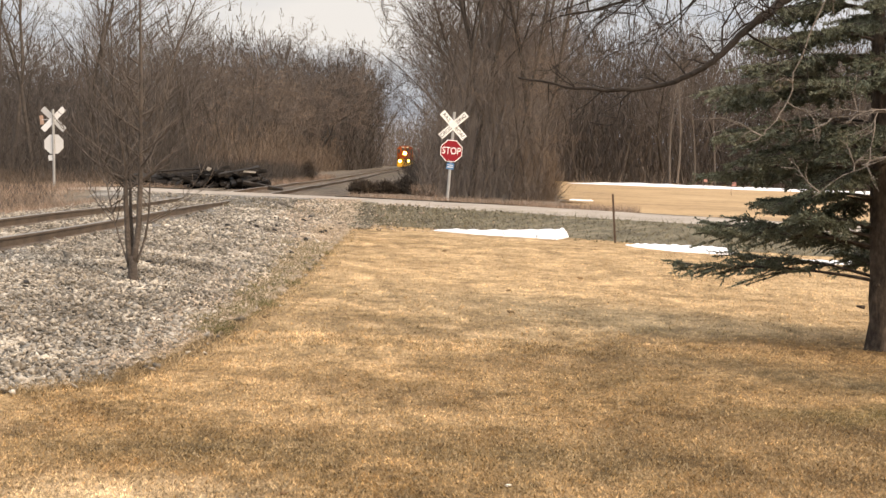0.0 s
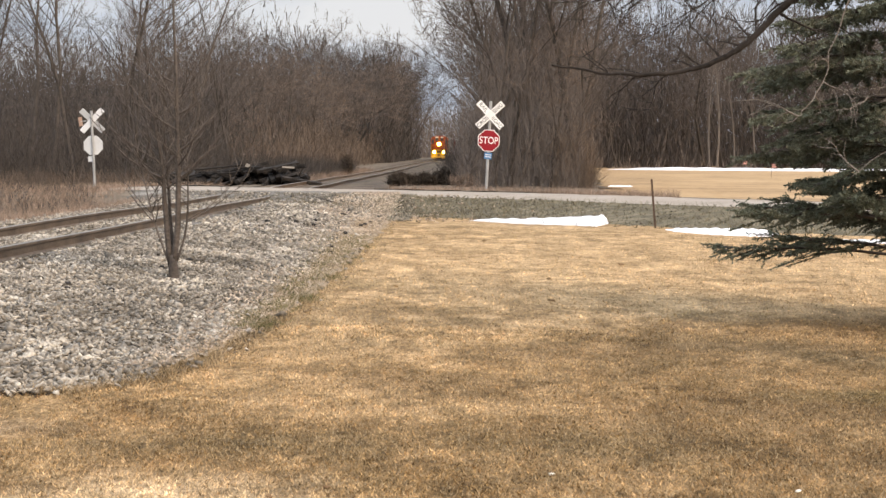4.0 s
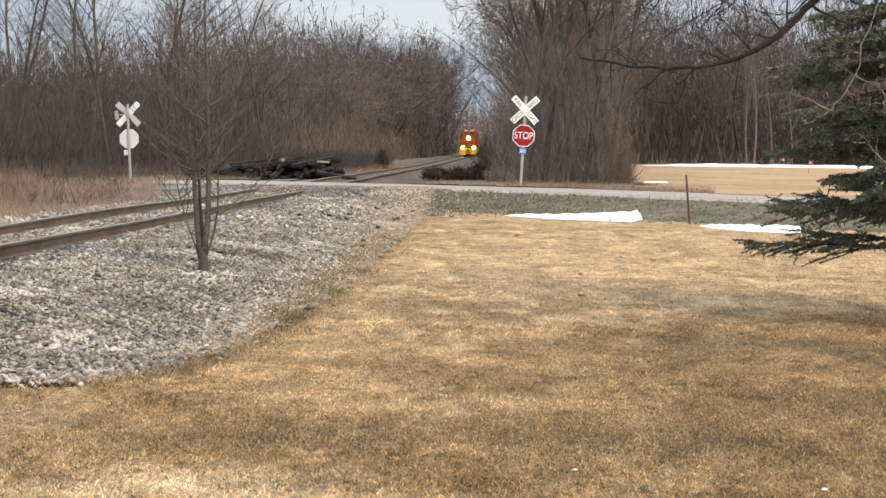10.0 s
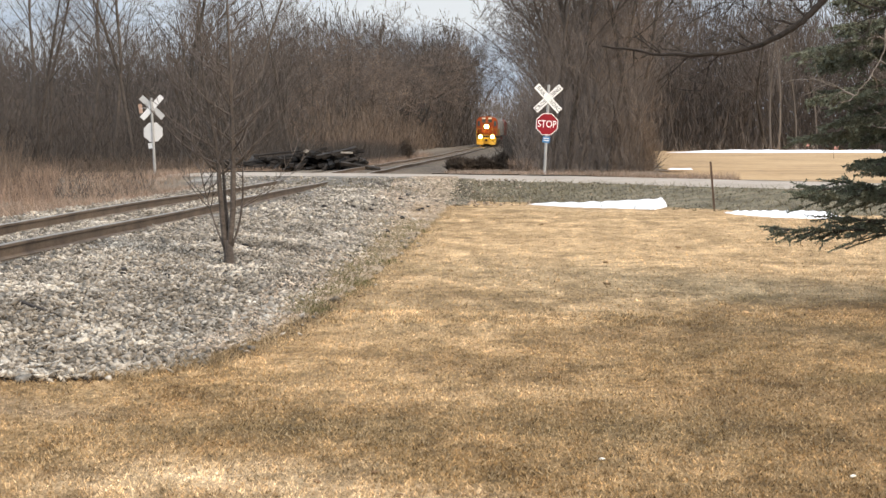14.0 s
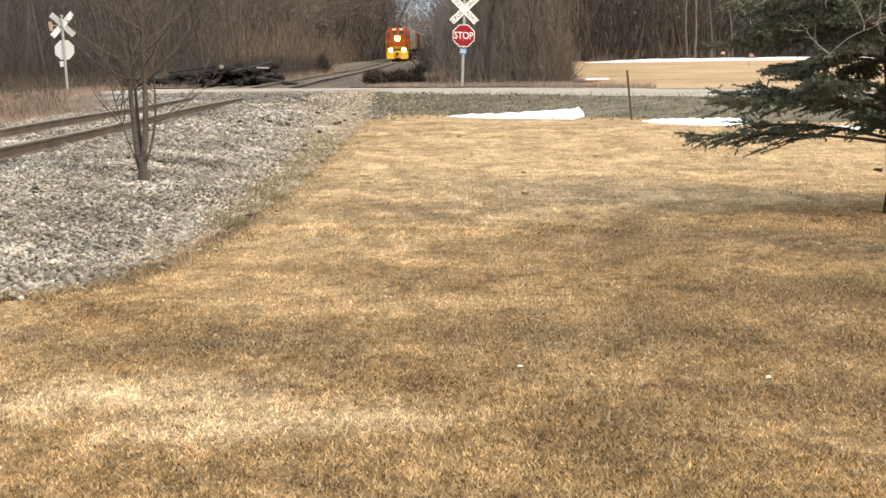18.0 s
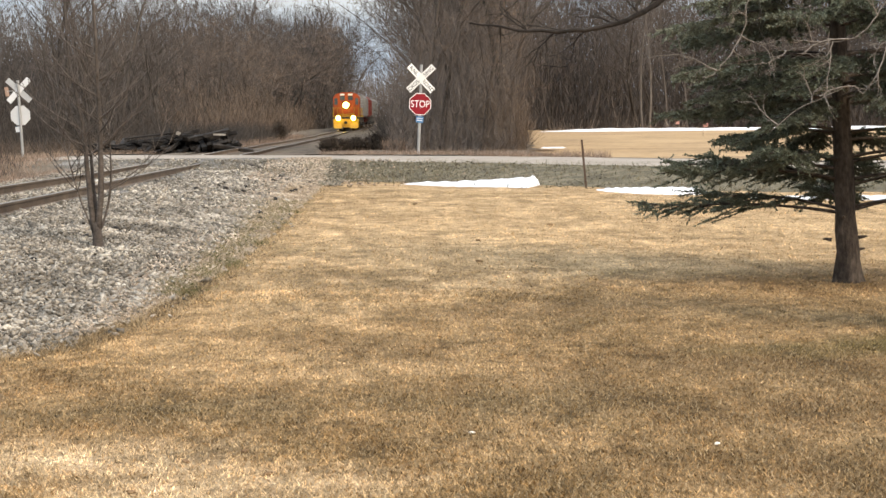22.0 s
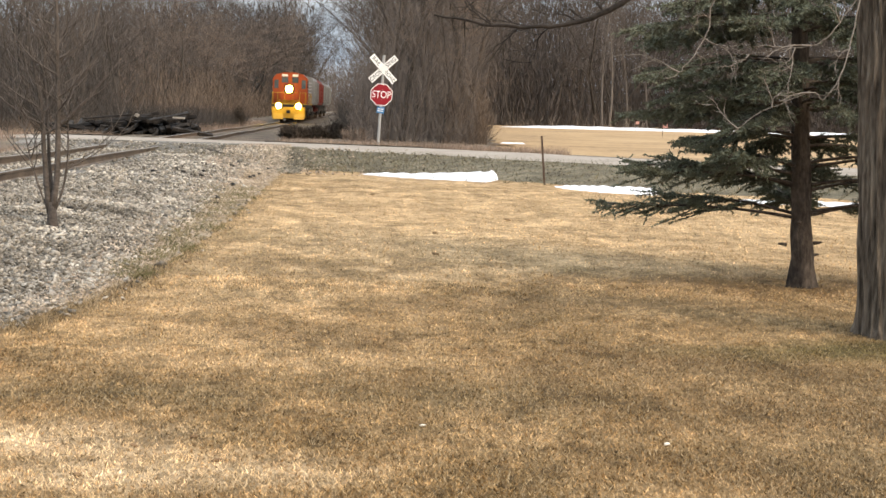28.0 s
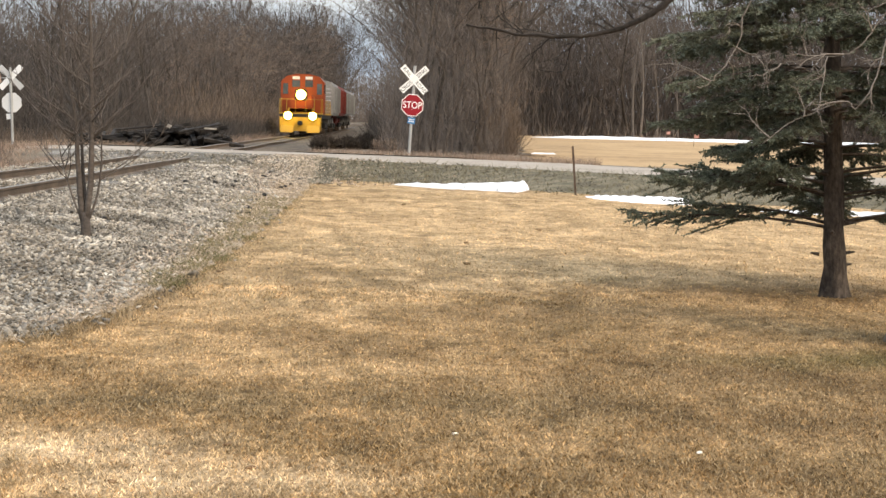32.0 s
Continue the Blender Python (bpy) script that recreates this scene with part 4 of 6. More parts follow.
far_woods("far_woods", 150000, west, (11, 16.5), M_TWIG_DARK, "dense leafless grey-brown woods west of the railway", 31)
far_woods("far_woods", 55000, east, (6.5, 10.5), M_TWIG_GREY, "dense leafless grey-brown woods east of the railway", 32)
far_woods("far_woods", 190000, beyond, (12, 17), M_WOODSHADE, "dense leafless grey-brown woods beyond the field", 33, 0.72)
far_woods("far_woods", 30000, lambda r, n: (-120 + 200 * r.random(n), 560 + 60 * r.random(n)), (12, 18), M_TWIG_GREY, "low far woods closing the end of the railway cutting", 34)

far_woods("far_woods", 22000, lambda r, n: (-22 + 34 * r.random(n), 432 + 60 * r.random(n)), (7, 11), M_TWIG_GREY, "grey woods closing the curve of the railway", 40, 0.8, 0.8)
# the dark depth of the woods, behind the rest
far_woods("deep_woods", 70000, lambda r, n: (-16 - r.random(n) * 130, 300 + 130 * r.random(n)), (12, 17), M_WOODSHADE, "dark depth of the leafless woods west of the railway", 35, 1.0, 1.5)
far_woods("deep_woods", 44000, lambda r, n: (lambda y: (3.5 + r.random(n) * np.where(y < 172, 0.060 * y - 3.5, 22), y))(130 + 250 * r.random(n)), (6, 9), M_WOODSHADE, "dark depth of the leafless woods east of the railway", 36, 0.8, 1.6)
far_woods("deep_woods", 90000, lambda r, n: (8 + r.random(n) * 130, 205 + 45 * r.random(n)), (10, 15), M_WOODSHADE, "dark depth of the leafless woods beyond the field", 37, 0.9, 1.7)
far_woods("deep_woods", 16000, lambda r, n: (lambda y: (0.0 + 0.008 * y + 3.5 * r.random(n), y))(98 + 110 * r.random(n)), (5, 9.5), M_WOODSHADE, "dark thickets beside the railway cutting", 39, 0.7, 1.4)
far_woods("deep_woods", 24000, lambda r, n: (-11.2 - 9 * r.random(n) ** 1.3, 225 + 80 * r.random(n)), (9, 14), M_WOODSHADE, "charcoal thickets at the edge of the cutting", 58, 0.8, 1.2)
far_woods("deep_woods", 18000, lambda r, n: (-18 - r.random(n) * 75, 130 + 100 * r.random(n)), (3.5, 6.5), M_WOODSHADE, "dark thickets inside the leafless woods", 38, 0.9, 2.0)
far_woods("undergrowth", 34000, lambda r, n: (-13.5 - r.random(n) * 30, 82 + 60 * r.random(n) ** 1.5), (1.5, 5.0), M_BRUSH, "tangled brown undergrowth at the foot of the wood", 41, 0.55, 0.8, 0.5)
far_woods("undergrowth", 20000, lambda r, n: (lambda y: (-0.6 + (0.5 + 0.070 * y) * r.random(n), y))(62.8 + 34 * r.random(n) ** 1.3), (1.6, 4.5), M_TWIG_GREY, "brown undergrowth below the trees behind the stop sign", 42, 0.5, 0.55, 0.5)
far_woods("undergrowth", 12000, lambda r, n: (-12.0 - 4.0 * r.random(n), 105 + 200 * r.random(n) ** 1.2), (1.5, 4.5), M_WARMBRUSH, "tan brush beside the railway line", 43, 0.6)
far_woods("undergrowth", 7000, lambda r, n: (3.2 + 1.7 * r.random(n), 64.5 + 4 * r.random(n)), (0.8, 2.6), M_WARMBRUSH, "tan brush at the edge of the thicket", 61, 0.45, 0.45, 0.5)
far_woods("undergrowth", 6500, lambda r, n: (-12.5 - 9 * r.random(n), 126 + 40 * r.random(n)), (1.5, 5.5), M_WARMBRUSH, "tan brush below the willows", 62, 0.6, 0.7, 0.5)
far_woods("twig_haze", 24000, lambda r, n: (0.4 + 4.8 * r.random(n), 64.5 + 16 * r.random(n)), (5, 11), M_TWIG_GREY, "fine bare twigs of the thicket behind the stop sign", 63, 0.34, 0.22, 0.65)
far_woods("twig_haze", 26000, lambda r, n: (-13.5 - 22 * r.random(n), 92 + 40 * r.random(n)), (5, 10.5), M_TWIG_DARK, "fine bare twigs at the edge of the wood", 64, 0.42, 0.22, 0.65)
far_woods("undergrowth", 7000, lambda r, n: (lambda y: (-0.0165 * y + 2.2 * r.random(n), y))(68 + 50 * r.random(n) ** 1.3), (0.7, 2.4), M_BRUSH, "dark tangled brush beside the railway line", 65, 0.4, 0.55, 0.5)
thicket("dry_reeds", 9000, lambda r, n: (-11.2 - 11 * r.random(n) ** 1.2, 30 + 24 * r.random(n)), (0.06, 0.34), (0.008, 0.02), M_REED, "tan dry reeds and grass west of the track", 44, 0.25, "reeds")
thicket("tall_reeds", 9000, lambda r, n: (lambda y: (-0.272 * y - 1.0 - 6 * r.random(n), y))(38 + 12 * r.random(n)), (0.2, 0.62), (0.012, 0.02), M_TALLREED, "tall orange-tan dry reeds west of the track", 54, 0.15, "reeds")
thicket("hump_weeds", 9000, lambda r, n: (lambda y: (-10.4 - 10 * r.random(n), y))(42 + 9 * r.random(n)), (0.08, 0.42), (0.01, 0.02), M_REED, "tan matted weeds on the rise beside the crossing", 56, 0.6, "weeds")
thicket("dark_weeds", 5000, lambda r, n: (lambda y: (-0.222 * y - 0.6 - 6 * r.random(n), y))(40 + 12 * r.random(n)), (0.1, 0.5), (0.01, 0.02), M_BRUSH, "dark dead weeds beside the crossing sign", 51, 0.5, "weeds")
thicket("trackside_grass", 6000, lambda r, n: (-9.9 + 1.7 * r.random(n), 80 + 60 * r.random(n) ** 1.3), (0.1, 0.55), (0.015, 0.03), M_REED, "tan dry grass beside the railway line", 52, 0.3, "grass")
thicket("dead_brush", 14000, lambda r, n: (-13.5 + 4.9 * r.random(n), 79 + 45 * r.random(n) ** 1.3), (0.2, 1.6), (0.02, 0.04), M_BRUSH, "dark dead brush behind the heap of ties", 53, 0.4, "brush")
thicket("roadside_grass", 5000, lambda r, n: (-10 - 9 * r.random(n), 60.5 + 7 * r.random(n)), (0.08, 0.4), (0.01, 0.02), M_REED, "short tan grass round the crossing sign", 45, 0.4, "grass")
thicket("roadside_grass", 7000, lambda r, n: (lambda x: (x, 54.2 - np.where(x > 0, 1.2, 0.6) * x + 3.2 * r.random(n) ** 1.5))(-3.0 + 9.0 * r.random(n)), (0.05, 0.34), (0.01, 0.02), M_REED, "pale tufted grass along the far edge of the road", 46, 0.35, "grass")
thicket("saplings", 60, lambda r, n: (14 + 5 * r.random(n), 159 + 4 * r.random(n)), (0.4, 2.0), (0.03, 0.05), M_PALE, "pale low saplings by the far snow bank", 55, 0.4, "saplings")
thicket("saplings", 80, lambda r, n: (21 + 7 * r.random(n), 159 + 5 * r.random(n)), (0.6, 3.4), (0.025, 0.05), M_PALE, "pale bare saplings at the far edge of the field", 47, 0.22, "saplings")
thicket("wood_edge_brush", 9000, lambda r, n: (-12.8 - 26 * r.random(n), 74 + 17 * r.random(n)), (0.15, 1.1), (0.015, 0.03), M_WARMBRUSH, "low tan brush where the weeds meet the wood", 67, 0.45)
thicket("brown_brush", 5200, lambda r, n: (lambda y, k: (-0.312 * y - 0.2 - 6.5 * k, y))(43 + 11 * r.random(n), r.random(n) ** 0.8), (0.3, 2.0), (0.010, 0.019), M_WARMBRUSH, "leafless brown brush in the ditch west of the track", 68, 0.3)
thicket("trackside_reeds", 11000, lambda r, n: (-8.5 - 3.6 * r.random(n) ** 0.7, 25 + 21 * r.random(n)), (0.06, 0.32), (0.008, 0.016), M_REED, "tan dry grass beside the far rail", 69, 0.45, "grass")

# rough weedy ground west of the track and along the line beyond the crossing
verge = sheet("verge", np.arange(-60, -8.4, 0.6), np.arange(22, 96, 0.6), M_VERGE, 0.05, keep=lambda x, y: (road_side(x, y)[0] > -0.3))
tagged(verge, "rough grey-brown weedy ground beside the railway", "verge", kind="structure")
verge = sheet("verge_beyond", graded(-160, 9, -16, 9, 0.6), graded(52, 430, 52, 90, 0.7), M_VERGE, 0.05, keep=lambda x, y: (road_side(x, y)[0] > -0.2) & (road_side(x, y)[1] < 0) & (x < 4.6 + 0.062 * np.maximum(0, y - 55)) & (np.abs(x - bend(y) - TRACK_X) > 2.9))
tagged(verge, "rough tan weedy ground along the railway beyond the road", "verge", kind="structure")
# weeds and moss where the stones run out into the lawn
ys = np.arange(10.6, 48.0, 0.16)
weeds = ribbon("weed_strip", np.stack([toe_x(ys) - 0.05 - 0.8 * bare_edge(ys), ys], 1), np.stack([toe_x(ys) + np.interp(ys, [10, 14, 17], [-0.02, 0.0, 0.08]), ys], 1), M_SCREE, 0.026, 10, 0.05, 6, bed_z)
tagged(weeds, "mossy green and tan weeds along the edge of the stones", "weeds", kind="structure")
thicket("edge_weeds", 26000, lambda r, n: (lambda y: (toe_x(y) - 0.10 - 0.06 * (y - 14) * r.random(n) ** 2 + r.normal(0, 0.10, n) + 0.12 * np.sin(y * 3.1) * np.sin(y * 1.3), y))(14.5 + 17 * r.random(n) ** 1.1), (0.02, 0.08), (0.006, 0.012), M_MOSS, "low green weeds along the edge of the stones", 50, 0.8, "weeds")
thicket("edge_litter", 4500, lambda r, n: (lambda y: (toe_x(y) - 0.03 + r.normal(0, 0.07, n), y))(9.8 + 6 * r.random(n)), (0.01, 0.05), (0.006, 0.014), M_BRUSH, "dark dead weeds and leaf litter at the foot of the stones", 57, 0.9, "litter")
thicket("leaf_litter", 12000, lambda r, n: (lambda y: (toe_x(y) - 0.04 - np.abs(r.normal(0, 0.17, n)) * (0.35 + np.clip(np.sin(y * 2.6 + 1.0), 0, 1)), y))(11.0 + 5.6 * r.random(n)), (0.008, 0.035), (0.008, 0.018), M_BRUSH, "dark wet leaves and dead weeds among the stones", 73, 1.3, "litter")
thicket("moss", 12000, lambda r, n: (lambda y: (toe_x(y) - 0.25 - 1.9 * r.random(n) ** 1.3 + 0.2 * np.sin(y * 2.3), y))(16.0 + 14 * r.random(n)), (0.008, 0.045), (0.007, 0.014), M_MOSS, "thin green moss and weeds among the stones", 74, 1.2, "moss")
thicket("edge_grass", 56000, lambda r, n: (lambda y: (toe_x(y) - 0.6 * bare_edge(y) + r.normal(0, 0.10 + 0.3 * bare_edge(y)), y))(10.5 + 31 * r.random(n) ** 1.2), (0.015, 0.075), (0.005, 0.011), M_EDGE, "dry tan grass creeping into the stones", 48, 0.6, "grass")


def by_bank(r, n):
    i = r.integers(0, len(line) - 1, n)
    k = r.random(n) ** 0.8
    return line[i] + out[i] * (half[i] + 0.2 + 3.2 * k)[:, None] + r.normal(0, 0.15, (n, 2))


def by_edge(r, n):
    y = 11.5 + 38 * r.random(n) ** 1.25
    k = 1 - r.random(n) ** 0.75
    x = toe_x(y) - 0.02 - k * (0.25 + 1.7 * bare_edge(y)) - 0.08 * r.random(n)
    return np.stack([x, y], 1)


def by_shoulder(r, n):
    y = 38.5 + 8 * r.random(n)
    return np.stack([-3.9 + r.exponential(0.75, n), y], 1)


def loose_stones(name, n, seed, place, size, mat, label):
    r = np.random.default_rng(seed)
    p = place(r, n)
    z = bed_z(p[:, 0], p[:, 1]) + 0.018
    v = (np.array([(1, 0, 0), (0, 1, 0), (-1, 0, 0), (0, -1, 0), (0.2, 0.1, 1), (-0.1, 0.2, -1)], float)[None] * 0.62 + r.normal(0, 0.17, (n, 6, 3))) * (size * np.exp(np.minimum(0.5, r.normal(0, 0.35, n))))[:, None, None] * [1.2, 1.0, 0.85]
    a = r.random(n) * 6.28
    c, s_ = np.cos(a)[:, None], np.sin(a)[:, None]
    v = np.stack([v[..., 0] * c - v[..., 1] * s_, v[..., 0] * s_ + v[..., 1] * c, v[..., 2]], 2) + np.concatenate([p, z[:, None]], 1)[:, None]
    f = np.array([(0, 1, 4), (1, 2, 4), (2, 3, 4), (3, 0, 4), (1, 0, 5), (2, 1, 5), (3, 2, 5), (0, 3, 5)])
    return tagged(mesh_object(name, v.reshape(-1, 3), (np.arange(n)[:, None, None] * 6 + f[None]).reshape(-1, 3), mat), label, "gravel", kind="stuff")


loose_stones("bank_stones", 8000, 17, by_bank, 0.030, M_BANKSTONE, "dull grey-green stones scattered on the road bank")
loose_stones("shoulder_gravel", 4200, 19, by_shoulder, 0.036, M_EDGESTONE, "tan gravel spread between the crossing and the bank")
loose_stones("shoulder_stones", 2600, 20, lambda r, n: np.stack([-1.6 - r.exponential(0.6, n), 39 + 7.5 * r.random(n)], 1), 0.036, M_BANKSTONE, "dull stones where the bank meets the crossing")
loose_stones("edge_gravel", 26000, 18, by_edge, 0.030, M_EDGESTONE, "small tan gravel thinning out along the lawn")
bank_line, bank_out, bank_half = line, out, half
thicket("bank_grass", 24000, lambda r, n: (lambda i: tuple((bank_line[i] + bank_out[i] * (bank_half[i] + 0.3 + 3.5 * r.random(n))[:, None]).T))(r.integers(0, 200, n)), (0.04, 0.22), (0.009, 0.018), M_BANKGRASS, "thin grey-green and tan weeds on the road bank", 49, 0.6, "grass")


# ---- snow ----
def snow(line, width, thick, label, seed):
    """A rounded melting strip of snow along a line."""
    r = random.Random(seed)
    n, m = 40, 10
    v, f = [], []
    for i in range(n + 1):
        t = i / n
        s = t * (len(line) - 1)
        k = min(int(s), len(line) - 2)
        x = line[k][0] + (line[k + 1][0] - line[k][0]) * (s - k)
        y = line[k][1] + (line[k + 1][1] - line[k][1]) * (s - k)
        w = np.interp(t, np.linspace(0, 1, len(width)), width) * (1 + 0.12 * math.sin(i * 1.7 + seed) + r.uniform(-0.05, 0.05)) * min(1.0, 6 * t + 0.05, 6 * (1 - t) + 0.05)
        for j in range(m + 1):
            u = -1 + 2 * j / m
            yy = y + u * w
            v.append((x + u * w * 0.25, yy, z_at(x + u * w * 0.25, yy) - 0.02 + thick * (w / max(width)) ** 0.7 * math.sqrt(max(0, 1 - u * u)) * (0.9 + 0.2 * r.random())))
    for i in range(n):
        for j in range(m):
            a = i * (m + 1) + j
            f.append((a, a + m + 1, a + m + 2, a + 1))
    return tagged(mesh_object("snow_patch", v, f, M_SNOW, True), label, "snow")


snow([(-0.25, 40.3), (1.2, 38.6), (2.7, 37.3), (3.05, 37.1)], [0.14, 0.30, 0.52, 0.66], 0.21, "long white strip of old snow below the road bank", 2)
snow([(4.1, 35.6), (5.0, 34.2), (6.3, 33.4)], [0.2, 0.5, 0.6], 0.15, "white strip of old snow at the foot of the bank", 5)
snow([(6.5, 31.8), (8.2, 31.0), (9.8, 30.0)], [0.2, 0.5, 0.4], 0.08, "small remnant of snow seen behind the spruce", 9)
snow([(12.7, 157), (19, 157), (26.5, 157.5), (38, 158), (57, 158), (86, 158)], [1.6, 2.0, 1.8, 2.0, 2.0, 2.0], 0.32, "snow bank along the far edge of the field", 12)
snow([(5.8, 70.5), (7.0, 70.2)], [0.4, 0.4], 0.1, "small remnant of snow at the edge of the field", 14)


# ---- signs ----
def crossing_sign(x, y, z, turn, lean, label, slip, gap=0.90):
    s = thing("crossing_sign", label, "road sign", "crossing signs", at=(x, y, z))
    s.rotation_euler = (0, radians(lean), radians(turn))
    part("post", rod((0, 0, -0.5), (0, 0, 2.98), 0.052, sides=14), M_POST, s)
    for k, (tilt, words) in enumerate(((45, ("RAIL", "ROAD")), (-45, ("CROS", "SING")))):
        blade = part("blade", box(1.22, 0.012, 0.229, bevel=0.004), M_SIGNWHITE, s, "white reflective crossbuck blade with black lettering")
        blade.matrix_basis = pose(0, -0.066 - 0.016 * k, 1.60 + gap, 0, tilt, 0)
        back = part("blade_backing", box(1.215, 0.004, 0.224), M_SIGNBACK, blade)
        back.matrix_basis = pose(0, 0.009, 0)
        for sgn, w in zip((-1, 1), words):
            lettering("lettering", w, 0.19, M_BLACK, blade, pose(sgn * 0.355, -0.0075, -0.005, 90, 0, 0), 0.001)
    octo = [(0.381 * math.cos(radians(22.5 + 45 * i)) / math.cos(radians(22.5)), 0.381 * math.sin(radians(22.5 + 45 * i)) / math.cos(radians(22.5))) for i in range(8)]
    plate = part("stop_plate", outline(octo, 0.008), M_SIGNWHITE, s, "octagonal stop sign plate with a white border")
    plate.matrix_basis = pose(0, -0.062, 1.60)
    face = part("stop_face", outline([(a * 0.94, b * 0.94) for a, b in octo], 0.004), M_SIGNRED, plate, "red reflective face")
    face.matrix_basis = pose(0, -0.007, 0)
    word = lettering("lettering", "STOP", 0.315, M_SIGNWHITE, plate, pose(0, -0.0105, -0.005, 90, 0, 0), 0.001)
    word.scale = (0.88, 1.1, 1)
    back = part("stop_backing", outline([(a * 0.985, b * 0.985) for a, b in octo], 0.004), M_SIGNBACK, plate)
    back.matrix_basis = pose(0, 0.007, 0)
    plaque = part("plaque", box(0.26, 0.008, 0.22, bevel=0.003), M_BLUE, s, "small blue notice plate")
    plaque.matrix_basis = pose(slip, -0.062, 1.06, 0, 4, 0)
    part("plaque_backing", box(0.255, 0.004, 0.215), M_SIGNBACK, plaque).matrix_basis = pose(0, 0.0065, 0)
    for k in range(2):
        bar = part("notice_bar", box(0.2, 0.003, 0.03), M_SIGNWHITE, plaque)
        bar.matrix_basis = pose(0, -0.0065, 0.04 - 0.07 * k)
    for h in (2.42, 2.58, 1.75, 1.45):
        part("bolt", rod((0, -0.09, h), (0, 0.07, h), 0.009, sides=6), M_SIGNBACK, s)
    return s


crossing_sign(0.476, 57.5, z_at(0.476, 57.5) + 0.245, 0, 2.6, "railroad crossbuck and red stop sign on a leaning grey post", 0.0)
back_sign = crossing_sign(-15.12, 65.0, z_at(-15.12, 65.0) + 0.19, 180, 2.4, "crossbuck and stop sign seen from their bare metal backs", 0.10, 0.99)
tag = part("marker_strip", box(0.15, 0.012, 0.36, bevel=0.004), M_FADED, back_sign, "faded orange warning strip")
tag.matrix_basis = pose(0.47, -0.08, 2.56, 0, 6, 0)
part("strip_bracket", rod((0.05, -0.07, 2.58), (0.47, -0.07, 2.58), 0.012, sides=6), M_SIGNBACK, back_sign)

# rusty fence post on the bank
fence_post = thing("fence_post", "thin rusty steel fence post leaning on the bank", "fence post", at=(3.97, 35.9, z_at(3.97, 35.9) - 0.02))
fence_post.rotation_euler = (0, radians(-5.2), 0)
bm = box(0.045, 0.008, 1.40, (0, 0, 0.40))
box(0.008, 0.04, 1.40, (0, 0.02, 0.40), bm=bm)
part("post", bm, M_RUST, fence_post)
for k in range(9):
    part("stud", box(0.02, 0.012, 0.03, (0, -0.01, 0.2 + 0.11 * k)), M_RUST, fence_post)


# small marker flags on wire stakes at the field's edge
for x, y in ((26.0, 155.5), (20.6, 112.0)):
    flag = thing("marker_flag", "small red marker flag on a wire stake in the field", "marker flag", at=(x, y, z_at(x, y)))
    part("stake", rod((0, 0, -0.1), (0, 0, 0.95), 0.012, sides=6), M_RUST, flag)
    part("flag", box(0.34, 0.012, 0.27, (0.17, 0, 0.80), 0.004), M_FLAG, flag, "faded red flag")


# ---- pile of old ties and brush beyond the crossing ----
pile = thing("tie_pile", "heap of black discarded railway ties and poles beside the crossing", "timber pile", at=(-9.5, 72.5, z_at(-9.5, 72.5)))
pile.scale = (1.06, 1.0, 0.97)
r = random.Random(8)
for k in range(84):
    x = min(1.9, r.gauss(0.6, 0.85)) if k < 44 else r.uniform(-4.0, 0.2)
    top = max(0.3, 0.85 - 0.16 * abs(x - 0.6) - (0.25 if x < -1 else 0))
    z = r.uniform(0.08, top + 0.18)
    p = part("old_tie", box(r.uniform(0.8, 1.9), 0.2, 0.15, bevel=0.015), M_CREO, pile)
    p.matrix_basis = pose(x, r.uniform(-1.1, 1.1), z, r.uniform(-25, 25), r.uniform(-24, 20), r.choice((r.uniform(-25, 25), r.uniform(60, 115))))
for p, q, rad in (((-3.2, -0.6, 0.35), (0.1, -0.3, 0.95), 0.06), ((-2.6, -0.9, 0.7), (-0.6, -0.5, 0.95), 0.05), ((-3.8, -0.8, 0.1), (-0.9, -0.6, 0.72), 0.06), ((-1.6, -1.0, 0.55), (0.9, -0.7, 0.7), 0.05), ((-3.0, 0.2, 0.2), (-0.2, 0.0, 0.8), 0.05)):
    part("pole", rod(p, q, rad, rad * 0.8, 7), M_CREO, pile)
part("pale_offcut", box(0.18, 0.1, 0.16, bevel=0.01), M_CREAM, pile, "pale broken board end").matrix_basis = pose(-0.35, -1.0, 0.92, 0, 25, 0)
part("pale_offcut", box(0.5, 0.1, 0.08, bevel=0.01), M_CREAM, pile, "pale broken board end").matrix_basis = pose(1.35, -1.1, 0.85, 0, 3, 0)


def shrub(name, label, at, wide, deep, tall, n, mat, seed, size=0.12, category="bush"):
    """A low dark bush: stems and a mass of small leafy slips with an uneven outline."""
    ob = thing(name, label, category, at=at)
    r = np.random.default_rng(seed)
    stems = []
    for k in range(14):
        a, b = r.uniform(0, 2 * math.pi), r.uniform(0.3, 0.9)
        stems.append(((0, 0, -0.05), (math.cos(a) * b * wide * 0.8, math.sin(a) * b * deep * 0.8, tall * r.uniform(0.4, 0.9)), 0.02, 0.006))
    v, f = tubes(stems, 5)
    under(mesh_object("stems", v, f, M_BARK), ob)
    c = r.normal(size=(60, 3))
    c /= np.linalg.norm(c, axis=1)[:, None]
    c = c * (r.random((60, 1)) ** 0.4) * [wide, deep, tall * 0.55] + [0, 0, tall * 0.5]
    p = c[r.integers(0, 60, n)] + r.normal(0, 0.12, (n, 3)) * [wide, deep, tall]
    p[:, 2] = np.abs(p[:, 2])
    q = p + r.normal(0, size, (n, 3)) + [0, 0, size * 0.6]
    v, f = slivers(p, q, size * 0.3, r)
    under(mesh_object("foliage", v, f, mat), ob)
    return ob


